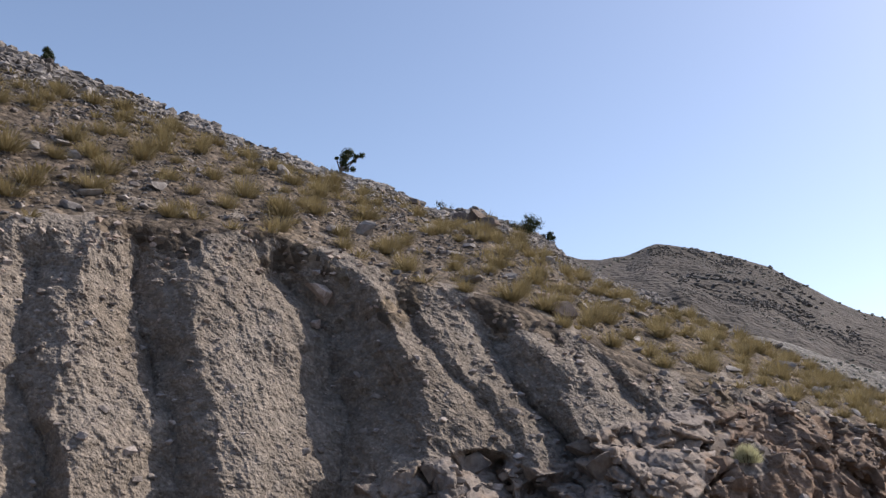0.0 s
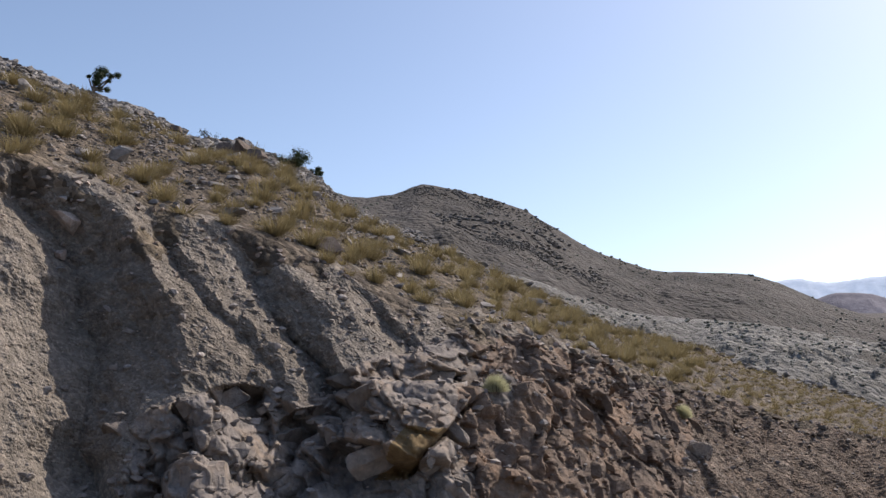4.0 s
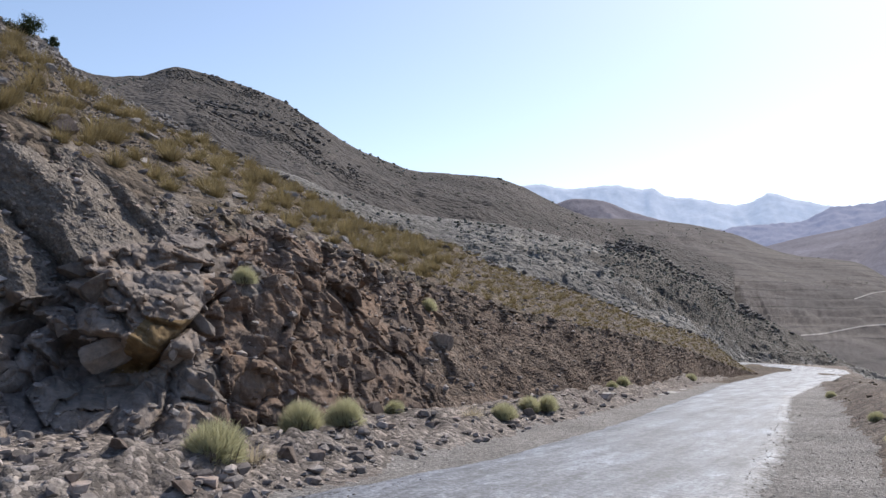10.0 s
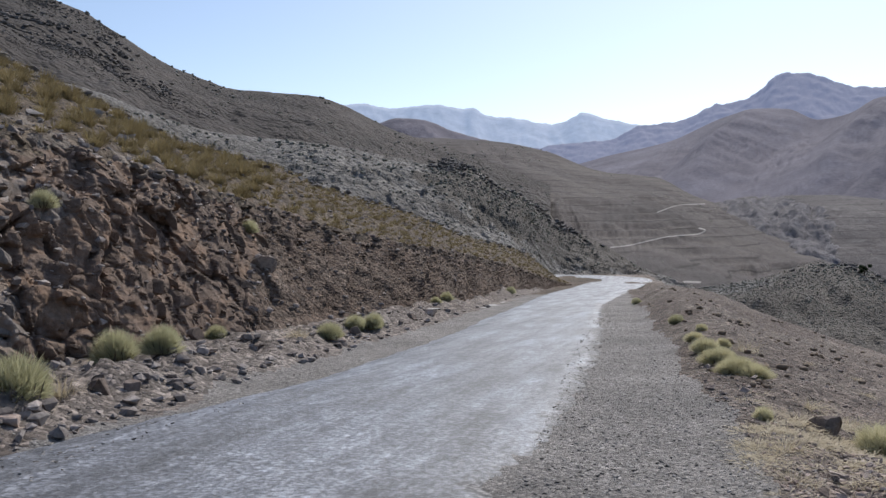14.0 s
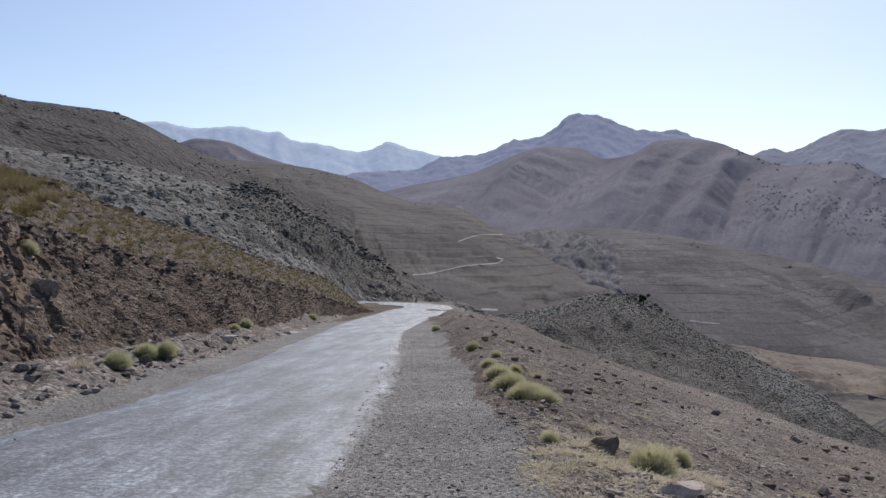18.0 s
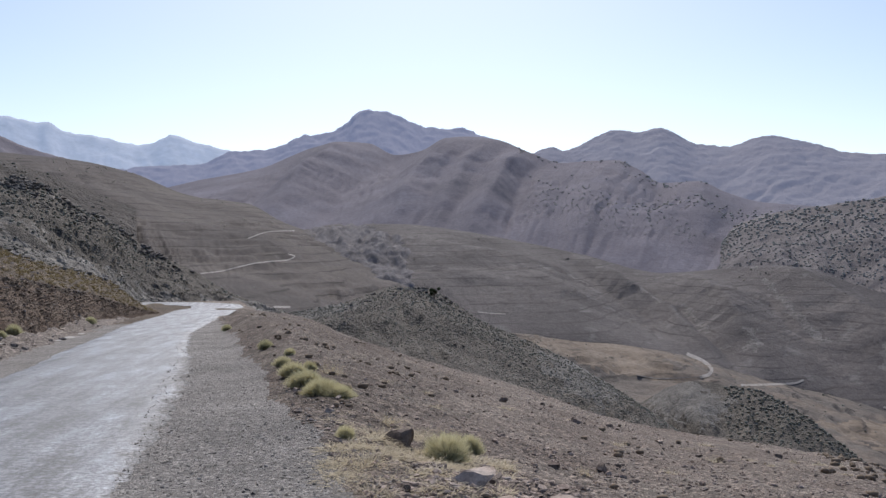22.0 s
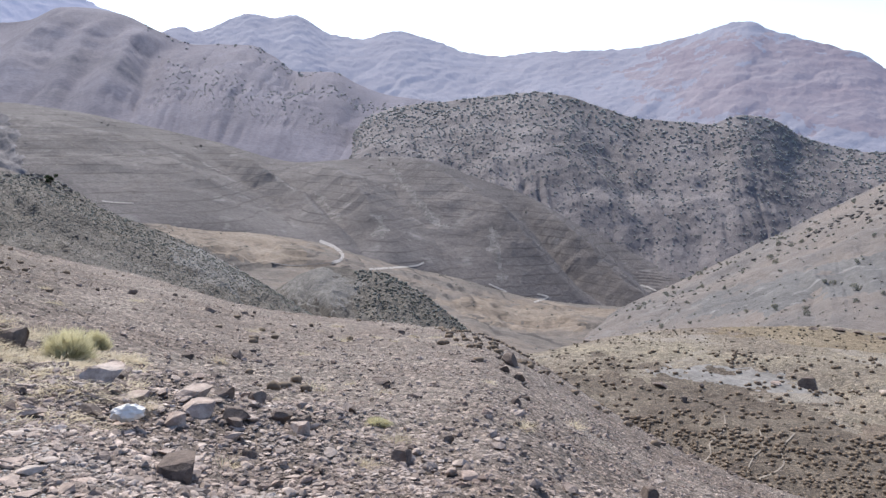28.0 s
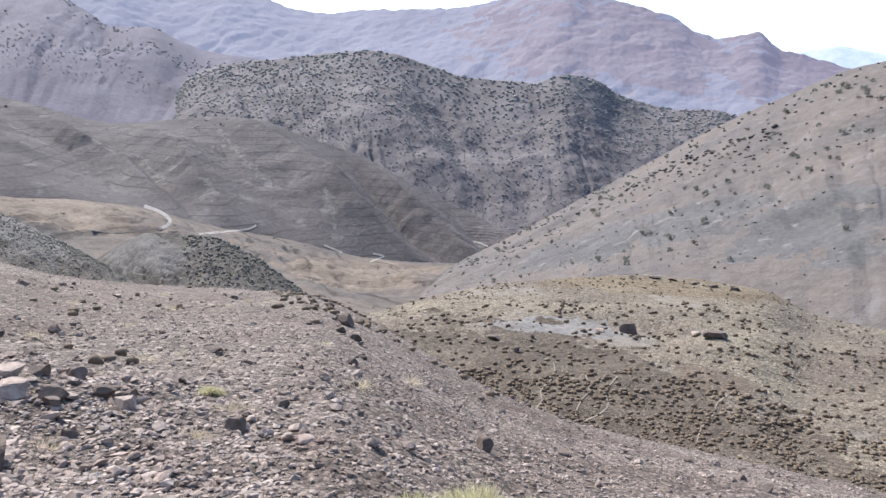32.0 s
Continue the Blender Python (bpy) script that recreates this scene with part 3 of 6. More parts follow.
CREST = [(-125, 24.5), (-87.7, 23.16), (-81.6, 22.31), (-75.8, 21.24), (-72.4, 20.13), (-66.6, 18.77), (-62, 17.76), (-59.6, 16.75), (-58.1, 16.61), (-56.9, 16.9), (-55.8, 16.28), (-52, 14.66), (-50.5, 13.38),
         (-48.2, 12.26), (-44.8, 11.15), (-41.4, 9.6), (-37.8, 7.96), (-34.1, 6.05), (-30.4, 4.83), (-27.3, 4.12), (-23.1, 2.3), (-19.4, 1.22), (-14.1, -0.91), (-10.7, -1.92), (-9.1, -3.27), (-7.9, -3.99), (-6, -4.6)]
CREST_R = [(-125, 30), (-87, 31), (-66, 33), (-50, 38), (-30, 48), (-19, 64), (-14, 78), (-10.7, 92), (-9.1, 100), (-7.9, 110), (-6, 124)]
ROCK_TOP = [(-64, -3), (-62.6, -0.2), (-57.5, 1.5), (-53.3, 0.7), (-50.6, 2.0), (-49.2, 3.2), (-46.5, 4.3), (-42.2, 5.2), (-38.5, 4.9), (-34.1, 3.3), (-30.4, 1.7), (-26.7, 0.3), (-23.1, -0.8), (-19, -2.3), (-15, -4.0), (-12, -6)]
# gullies and spurs of the earth face, left to right: (elevation, heading) from the foot up, metres into the bank
FLUTES = [([(-6, -100), (15, -103)], 0.1), ([(-6, -94), (15, -97)], 0.7), ([(-6, -91.5), (15, -93)], -0.15),
          ([(-6, -81.6), (3.7, -83.9), (5.6, -85.1), (9.8, -85.4), (13, -84.3)], 0.6), ([(-6, -80.2), (0.6, -82.2), (5.7, -83.0), (10.4, -82.8), (14, -81.8)], -0.15),
          ([(-5, -74), (-1.5, -74.9), (3.5, -76.5), (6.8, -77.7), (10.9, -78.7), (14.3, -79.4)], 0.75), ([(-5, -71.8), (0.9, -73.4), (4.2, -74.4), (7.7, -75.0), (11.9, -75.2), (14.5, -75.0)], -0.2),
          ([(-5, -64.4), (-1.5, -65.4), (1.8, -65.7), (3.8, -65.1), (6.9, -66.5), (10.9, -67.4), (12.8, -69.9)], 1.25), ([(-5, -62.4), (-0.2, -61.3), (2.2, -60.4), (5.4, -60.0), (8.1, -62.1), (12.2, -64.4), (13.7, -67)], -0.35),
          ([(-5, -54), (1.5, -54.3), (4.3, -56.2), (7.1, -58.9), (9.9, -61.2), (12.7, -63.2)], 0.18), ([(-5, -53), (1.5, -53.4), (4.3, -55.4), (7.1, -58.0), (9.9, -60.2), (12.7, -62.2)], -0.06),
          ([(-5, -47), (2.7, -51.1), (4.4, -52.9), (6.6, -54.6), (9.1, -56.0), (11.2, -57.5)], 0.6), ([(-5, -45), (2.3, -49.2), (3.7, -50.2), (5.9, -51.3), (8.1, -52.5), (10.2, -54.2)], -0.28),
          ([(-5, -40), (4, -45.5), (6, -47.6), (9, -50.3)], 0.26), ([(-5, -39), (4, -44.2), (5.5, -45.8), (8.5, -48.6)], -0.1), ([(-5, -33), (4, -39), (6.5, -42)], 0.15), ([(-5, -30), (4, -35)], 0.0)]


def bank():
    az = np.concatenate([np.arange(-125, -91, 0.8), np.arange(-91, -62, 0.1), np.arange(-62, -20, 0.078), np.arange(-20, -6, 0.07)])
    v = np.concatenate([np.linspace(-0.12, 1, 250), 1 + np.linspace(0, 1, 95)[1:], [2.04, 2.1, 2.2, 2.4, 2.7, 3.2]])
    A, V = np.meshgrid(az, v)
    r0, r1, r2 = curve(FOOT_R, A), curve(CUT_R, A), curve(CREST_R, A)
    z0, z1, z2 = EYE + r0 * tan_deg(curve(FOOT, A)), EYE + r1 * tan_deg(curve(CUT, A)), EYE + r2 * tan_deg(curve(CREST, A))
    face, hill, back = np.clip(V, -0.2, 1), np.clip(V - 1, 0, 1), np.clip(V - 2, 0, 2)
    R = r0 + (r1 - r0) * np.sign(face) * np.abs(face) ** 1.15 + (r2 - r1) * hill + 9 * back
    Z = z0 + (z1 - z0) * face ** 1.0 + (z2 - z1) * (hill + 0.03 * np.sin(hill * np.pi)) - 4.5 * back - 2.0 * back ** 2
    p = polar(A, R, Z)
    el = np.degrees(np.arctan2(Z - EYE, R))
    on_face = smooth(V, -0.05, 0.08) * (1 - smooth(V, 0.93, 1.06))
    size = (z1 - z0) / 5.0
    rock = smooth(curve(ROCK_TOP, A) + 1.2 * fbm(p, 1.6, 3) - el, -0.15, 0.35) * smooth(A, -64.5, -61.5) * (1 - smooth(A + 4 * fbm(p, 3.0, 2), -33, -24)) * (V < 1.05)
    earthy = (1 - rock)
    push = np.zeros(A.shape)          # metres into the bank
    bend = A + (0.9 * fbm(p, 1.5, 4, 0.55) + 0.5 * fbm(p + 40, 0.5, 3)) * smooth(V, -0.1, 0.15)
    lines = [(curve(q, el), d) for q, d in FLUTES]
    for (a0, d0), (a1, d1) in zip(lines, lines[1:]):
        a1 = np.maximum(a1, a0 + 0.15)
        t = (bend - a0) / (a1 - a0)
        push += np.where((t >= 0) & (t < 1), d0 + (d1 - d0) * np.clip(t, 0, 1) ** (1.5 if d1 > d0 else 0.8), 0)
    push *= earthy * smooth(V, -0.12, 0.12) * (1 - smooth(V, 0.84, 1.02)) * (0.85 + 0.6 * fbm(p + 5, 2.2, 2))
    # small runnels down the face
    runnel = np.stack([bend * 0.62 + 0.35 * el + 0.8 * fbm(p, 1.4, 3), el * 0.07, 0 * A + 2], -1)
    push -= on_face * earthy * 0.16 * (1 - smooth(A, -40, -32)) * (0.3 - np.abs(gnoise(runnel)) - 0.5 * np.abs(gnoise(runnel * (2.7, 1.8, 1) + 9)))
    # red, ribbed earth further down the road
    ribs = smooth(A, -34, -24)
    run0 = np.concatenate([[0], np.cumsum(np.linalg.norm(np.diff(p[34, :, :2], axis=0), axis=1))])[None, :] + 0 * A
    slant = run0 + 0.9 * (Z - z0)
    gully = np.stack([slant / 1.9 + 0.7 * fbm(p, 2.6, 3), (run0 - Z) * 0.09, 0 * A], -1)
    chop = np.stack([slant / 0.7 + 0.8 * fbm(p + 3, 1.3, 3), (run0 - Z) * 0.25, 0 * A + 4], -1)
    push += ribs * on_face * np.clip(size * 1.6, 0.2, 1) * (0.85 * (np.abs(gnoise(gully)) * -2.2 + 0.4) * (0.6 + 1.3 * np.clip(fbm(p + 31, 3.0, 2) + 0.3, 0, 1)) + 0.3 * fbm(chop, 1.0, 3, 0.6))
    push -= on_face * earthy * (0.2 * fbm(p, 1.3, 3) + 0.07 * fbm(p * (1, 1, 1.6), 0.4, 4, 0.6) + 0.035 * fbm(p * (1, 1, 2.0), 0.14, 2, 0.6, ridged=True))
    # rock: tilted blocks at three sizes, laid along the slanting beds
    run = np.concatenate([[0], np.cumsum(np.linalg.norm(np.diff(p[34, :, :2], axis=0), axis=1))])[None, :] + 0 * A
    slab = ((A + 45.2) - (el + 3.2) * 0.83 + 0.5 * fbm(p, 0.7, 3) > 0).astype(float)
    across, down = 0.75 * (run + 0.9 * Z), 0.75 * (run - Z)
    lay = np.stack([across * slab + run * (1 - slab), down * 0.48 * slab + 1.15 * Z * (1 - slab), (R - r0) * 0.5], -1)
    lay = lay + 0.4 * np.stack([fbm(p, 1.4, 2), fbm(p + 9, 1.4, 2), fbm(p + 21, 1.4, 2)], -1)
    wild = rock > 0.01
    out = np.zeros(A.shape)
    for cell, amp, tilt, joint in ((2.1, 0.3, 0.34, 0.1), (0.9, 0.15, 0.5, 0.06), (0.34, 0.055, 0.6, 0.03)):
        rnd, off, gap = cells(lay[wild], cell)
        out[wild] += amp * rnd[..., 0] + tilt * (rnd * off).sum(-1) + 0.2 * off[..., 0] * slab[wild] + 0.05 * cell * smooth(gap, 0.0, 0.3) - joint * np.exp(-(gap / 0.05) ** 2)
    push -= 0.32 * rock * (1 - smooth(A, -46, -40))          # the rock stands proud of the earth above it
    push -= rock * (out * np.clip(size, 0.25, 1.05) + 0.1 * fbm(p, 0.3, 4, 0.65))
    # hollow under the great overhanging block, the block itself and the crack beside it
    u = (A + 50.3) / 4.8
    lip = -1.6 - 2.2 * u + 1.4 * np.abs(u)
    hollow = np.exp(-u ** 2) * smooth(lip - el, 0.0, 0.9) * smooth(el, -7.4, -5.2)
    push += 0.95 * hollow * rock
    push -= 0.75 * rock * np.exp(-((A + 46.3) / 2.9) ** 4) * smooth(el, -3.6, -3.0) * (1 - smooth(el, 1.2, 2.2))
    line = (A + 45.2) - (el + 3.2) * 0.83
    push += 0.5 * rock * np.exp(-(line / 0.11) ** 2) * smooth(el, -4.4, -3.4) * (1 - smooth(el, 0.6, 1.4))
    # stony hill above
    up = smooth(V, 0.95, 1.1) * (1 - smooth(V, 1.97, 2.03) * 0.6)
    rnd, off, gap = cells(p * (1, 1, 1.4), 0.75)
    lift = up * (0.18 * fbm(p, 3.0, 3) + 0.12 * fbm(p, 0.6, 4, 0.6) + 0.13 * np.maximum(rnd[..., 0] - 0.35, 0) * smooth(gap, 0.02, 0.2))
    soft = push.copy()
    soft[1:-1, 1:-1] = (push[1:-1, 1:-1] * 2 + push[:-2, 1:-1] + push[2:, 1:-1] + push[1:-1, :-2] + push[1:-1, 2:]) / 6
    push = push + (soft - push) * rock
    push *= 1 - smooth(V, 1.0, 1.1)
    line_x, line_y = np.gradient(p[34, :, 0]), np.gradient(p[34, :, 1])
    long = np.hypot(line_x, line_y)
    square = 0.35 + 0.65 * smooth(az, -31, -23)
    in_x, in_y = -square * line_y / long + (1 - square) * np.sin(np.radians(az)), square * line_x / long + (1 - square) * np.cos(np.radians(az))
    p[..., 0] += in_x * push
    p[..., 1] += in_y * push
    p[..., 2] += lift - 0.12 * push * (V > 0.1)
    zone = np.where(V > 0.97 + 0.3 * fbm(p, 1.3, 3), 2, np.where(rock > 0.5, np.where((line > -2.2) & (line < 0.0) & (el < -1.0 + 0.8 * fbm(p, 0.8, 2)) & (el > -4.2) & (A < -42.5) & (A > -49.5), 5, np.where(A + 5 * fbm(p, 2.0, 3) > -42, 4, 1)), np.where(A + 6 * fbm(p, 3.0, 3) > -35, 3, 0)))
    ob = sheet("road_cut_bank", p, M_BANK, zone, (M_ROCK, M_SLOPE, M_RED, M_ROCK_BROWN, M_OCHRE))
    ob.data.polygons.foreach_set("use_smooth", np.isin(zone[:-1, :-1], (2, 5)).ravel())
    tagged(ob, "steep road cut of gullied grey earth and broken rock below a stony slope", "hillside", kind="structure")
    SURFACES["bank"] = (p, A, V)
    SURFACES["rock"] = ((rock > 0.4) & (zone != 5) & (hollow < 0.5) & ((np.abs(line) > 0.5) | (el > 1.5) | (el < -4.2)), zone == 4, ob)


bank()


# ---- hills and mountains, near to far ----
def hill(name, label, mat, crest, dist, foot, foot_dist, rows=70, step=0.16, power=1.0, rough=0.05, spurs=(0, 0.3, 0.0), terraces=0.0, edge=0.004, category="hill", back=0.5, blocks=0.0, crisp=False, gain=0.55, folds=None, fold_height=0.0, scars=(), areas=(), sharp=0.1, bends=0.5, crag=None):
    """A hill seen between two headings. crest, foot: (heading, elevation in degrees); dist, foot_dist: (heading, metres)."""
    az = np.arange(crest[0][0], crest[-1][0] + 1e-6, step)
    v = np.concatenate([np.linspace(0, 1, rows) ** 0.9, [1.03, 1.08, 1.2, 1.45, 1.9]])
    A, V = np.meshgrid(az, v)
    rf, rc = curve(foot_dist, A), curve(dist, A)
    zf, zc = EYE + rf * tan_deg(curve(foot, A)), EYE + rc * tan_deg(curve(crest, A))
    up, over = np.clip(V, 0, 1), np.maximum(V - 1, 0)
    depth = rc - rf
    R = rf + depth * V
    base = up ** power
    Z = zf + (zc - zf) * base - back * depth * over
    p = polar(A, R, Z)
    scale = np.mean(depth)
    inner = np.sin(np.pi * np.clip(up, 0, 1)) ** 0.8
    amp, freq, slant = spurs
    if amp:
        warp = fbm(p, 0.5 * scale, 2) * 0.6 + fbm(p + 60, 0.13 * scale, 3) * 0.45
        amp = amp * (0.25 + 1.3 * smooth(fbm(p + 80, 0.3 * scale, 3), -0.25, 0.3))
        q = np.stack([A * freq + slant * V + warp, V * 0.35, 0 * A + rc[0, 0] * 0.01], -1)
        if crisp:
            Z = Z + amp * scale * np.sin(np.pi * up ** 0.8) ** 1.2 * (1 - 0.4 * up) * (1.5 * np.abs(gnoise(q)) + 0.55 * np.abs(gnoise(q * (2.3, 1.2, 1) + 7)) * (0.3 + np.abs(gnoise(q))) + 0.25 * np.abs(gnoise(q * (5.1, 1.6, 1) + 3)) - 0.45)
        else:
            Z = Z + amp * scale * np.sin(np.pi * up) ** 1.4 * (1 - 0.45 * up) * (fbm(q, 1.0, 4, 0.48, ridged=True) - 0.3)
    Z = Z + rough * scale * inner * fbm(p, 0.3 * scale, 5, gain) + edge * scale * fbm(p, 0.05 * scale, 3, 0.6) * smooth(V, 0.0, 0.2)
    if folds:
        bend = A + bends * fbm(p, 0.25 * scale, 4, 0.5) * (0.4 + inner)
        tops, feet, highs = (np.array([q[c] for q in folds], float) for c in range(3))
        for i in range(len(v)):
            spine = feet + (tops - feet) * up[i, 0]
            Z[i] += fold_height * inner[i, 0] * (0.9 + 0.45 * fbm(p[i], 0.3 * scale, 2)) * sum(np.interp(bend[i] + o, spine, highs) for o in (-sharp, 0.0, sharp)) / 3
    if blocks:
        rnd, off, gap = cells(p, blocks)
        Z = Z + 0.5 * blocks * rnd[..., 0] * inner * smooth(fbm(p, 4 * blocks, 2), 0.0, 0.25)
    if terraces:
        k = Z / terraces + 0.8 * fbm(p, 9 * terraces, 3)
        Z = Z + 0.26 * terraces * np.sin(2 * np.pi * k) * inner * smooth(fbm(p, 14 * terraces, 2), -0.15, 0.15)
    if crag:
        lower, upper, a0, a1, high = crag
        el = np.degrees(np.arctan2(Z - EYE, R))
        torn = fbm(p, 30, 4, 0.6)
        rocky = smooth(A + 0.9 * torn, a0, a0 + 0.3) * (1 - smooth(A + 0.9 * torn, a1 - 0.4, a1)) * smooth(el - curve(lower, A) + 0.3 * torn, -0.1, 0.2) * smooth(curve(upper, A) - el + 0.5 * torn, -0.1, 0.15)
        rib = A - (0.75 - 0.2 * (A - a0)) * el + 0.5 * fbm(p + 30, 40, 3, 0.6)
        q = np.stack([rib, 1.1 * el, 0 * A + 4.2], -1)
        Z = Z + high * rocky * (8.0 * np.abs(gnoise(q * (0.9, 1, 1))) + 3.4 * np.abs(gnoise(q * (2.2, 1.3, 1) + 5)) + 1.6 * fbm(p, 14, 4, 0.6) - 2.0)
    lid = EYE + R * tan_deg(curve(crest, A)) + edge * scale * fbm(p, 0.05 * scale, 3, 0.6)
    p[..., 2] = np.where(V < 1, np.minimum(Z, lid), Z)
    zone = None
    if scars:
        el = np.degrees(np.arctan2(p[..., 2] - EYE, np.hypot(p[..., 0], p[..., 1])))
        worn = fbm(p, 0.06 * scale, 3, 0.6)
        zone = np.zeros(A.shape, int)
        for a0, e0, a1, e1, wide in scars:
            k = np.clip(((A - a0) * (a1 - a0) + (el - e0) * (e1 - e0)) / ((a1 - a0) ** 2 + (e1 - e0) ** 2), 0, 1)
            zone |= np.hypot(A - a0 - k * (a1 - a0), el - e0 - k * (e1 - e0)) < wide * (0.7 + 2.2 * worn)
    if crag:
        zone = np.where(rocky > 0.45, 2, 0 if zone is None else zone)
    for k, (a0, e0, wide, high, slant, other) in enumerate(areas):
        el = np.degrees(np.arctan2(p[..., 2] - EYE, np.hypot(p[..., 0], p[..., 1])))
        inside = ((A - a0) / wide) ** 2 + ((el - e0 - slant * (A - a0)) / high) ** 2 + 1.5 * fbm(p, 0.08 * scale, 4, 0.6) < 1
        zone = np.where(inside, k + 1, 0 if zone is None else zone)
    ob = sheet(name, p, mat, zone, [q[5] for q in areas] if areas else (M_SCAR, M_CLIFF))
    tagged(ob, label, category, kind="structure")
    SURFACES.setdefault(name, []).append((p, A, V))
    return ob


hill("pale_range", "pale blue far mountain range in haze", M_PALE_HAZE,
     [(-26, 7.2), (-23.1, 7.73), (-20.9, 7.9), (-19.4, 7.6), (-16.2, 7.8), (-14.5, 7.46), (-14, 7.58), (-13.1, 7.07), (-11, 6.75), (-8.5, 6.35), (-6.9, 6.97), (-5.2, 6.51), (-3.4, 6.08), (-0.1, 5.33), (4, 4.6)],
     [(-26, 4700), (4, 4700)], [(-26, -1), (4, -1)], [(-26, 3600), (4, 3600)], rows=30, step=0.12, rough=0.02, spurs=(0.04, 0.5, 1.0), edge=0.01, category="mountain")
hill("far_pale_ridge", "pale blue ridge in haze at the end of the valley", M_PALE_HAZE,
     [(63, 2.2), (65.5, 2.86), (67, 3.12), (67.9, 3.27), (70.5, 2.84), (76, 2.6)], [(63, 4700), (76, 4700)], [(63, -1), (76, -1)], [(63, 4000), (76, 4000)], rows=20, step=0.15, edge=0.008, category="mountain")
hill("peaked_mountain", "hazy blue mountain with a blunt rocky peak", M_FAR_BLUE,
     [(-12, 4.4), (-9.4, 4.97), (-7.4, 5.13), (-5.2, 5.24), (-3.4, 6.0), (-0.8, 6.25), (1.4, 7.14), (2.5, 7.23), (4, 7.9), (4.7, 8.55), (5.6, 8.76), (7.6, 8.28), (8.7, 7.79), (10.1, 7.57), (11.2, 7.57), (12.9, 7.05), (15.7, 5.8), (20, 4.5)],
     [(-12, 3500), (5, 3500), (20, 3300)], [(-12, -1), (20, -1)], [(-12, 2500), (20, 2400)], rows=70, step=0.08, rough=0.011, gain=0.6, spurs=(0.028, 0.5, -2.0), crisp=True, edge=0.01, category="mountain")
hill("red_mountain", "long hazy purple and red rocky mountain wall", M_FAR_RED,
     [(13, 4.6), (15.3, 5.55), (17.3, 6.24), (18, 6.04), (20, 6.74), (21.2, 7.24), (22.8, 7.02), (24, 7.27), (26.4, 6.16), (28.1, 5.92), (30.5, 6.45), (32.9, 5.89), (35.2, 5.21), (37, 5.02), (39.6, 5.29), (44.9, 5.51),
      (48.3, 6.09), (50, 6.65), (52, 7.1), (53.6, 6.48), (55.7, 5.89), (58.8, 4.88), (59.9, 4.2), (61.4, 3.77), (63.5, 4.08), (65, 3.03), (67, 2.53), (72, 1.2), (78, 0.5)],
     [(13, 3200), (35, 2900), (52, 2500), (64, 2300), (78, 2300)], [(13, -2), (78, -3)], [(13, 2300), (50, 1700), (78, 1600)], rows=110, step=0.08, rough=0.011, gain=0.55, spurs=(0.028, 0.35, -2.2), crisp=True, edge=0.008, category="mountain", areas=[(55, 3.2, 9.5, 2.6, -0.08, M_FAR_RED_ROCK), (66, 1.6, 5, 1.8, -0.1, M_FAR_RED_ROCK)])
hill("folded_mountain", "smooth brown folded mountain with two rounded tops", M_FOLDED_HAZE,
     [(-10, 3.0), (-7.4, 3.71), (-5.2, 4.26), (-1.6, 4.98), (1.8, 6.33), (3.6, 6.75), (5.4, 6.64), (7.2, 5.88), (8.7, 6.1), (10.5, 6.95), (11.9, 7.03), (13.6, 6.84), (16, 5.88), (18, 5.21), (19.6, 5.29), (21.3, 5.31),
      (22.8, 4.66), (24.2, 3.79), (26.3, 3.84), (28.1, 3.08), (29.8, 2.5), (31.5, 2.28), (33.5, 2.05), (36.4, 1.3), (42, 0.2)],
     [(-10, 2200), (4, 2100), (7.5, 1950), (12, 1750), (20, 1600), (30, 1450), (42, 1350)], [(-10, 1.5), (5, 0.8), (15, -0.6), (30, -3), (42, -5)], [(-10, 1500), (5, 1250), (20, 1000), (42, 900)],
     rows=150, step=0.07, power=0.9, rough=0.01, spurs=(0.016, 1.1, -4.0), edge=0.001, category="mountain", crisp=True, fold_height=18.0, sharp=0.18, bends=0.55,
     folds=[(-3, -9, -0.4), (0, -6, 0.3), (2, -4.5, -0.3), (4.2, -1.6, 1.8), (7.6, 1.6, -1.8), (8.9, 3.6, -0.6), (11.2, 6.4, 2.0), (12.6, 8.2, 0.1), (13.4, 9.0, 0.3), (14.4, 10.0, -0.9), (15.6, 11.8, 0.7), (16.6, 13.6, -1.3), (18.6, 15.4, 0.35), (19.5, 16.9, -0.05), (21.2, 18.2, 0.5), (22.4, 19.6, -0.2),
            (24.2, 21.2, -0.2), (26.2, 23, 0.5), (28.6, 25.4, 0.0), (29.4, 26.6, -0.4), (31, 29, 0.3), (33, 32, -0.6)])
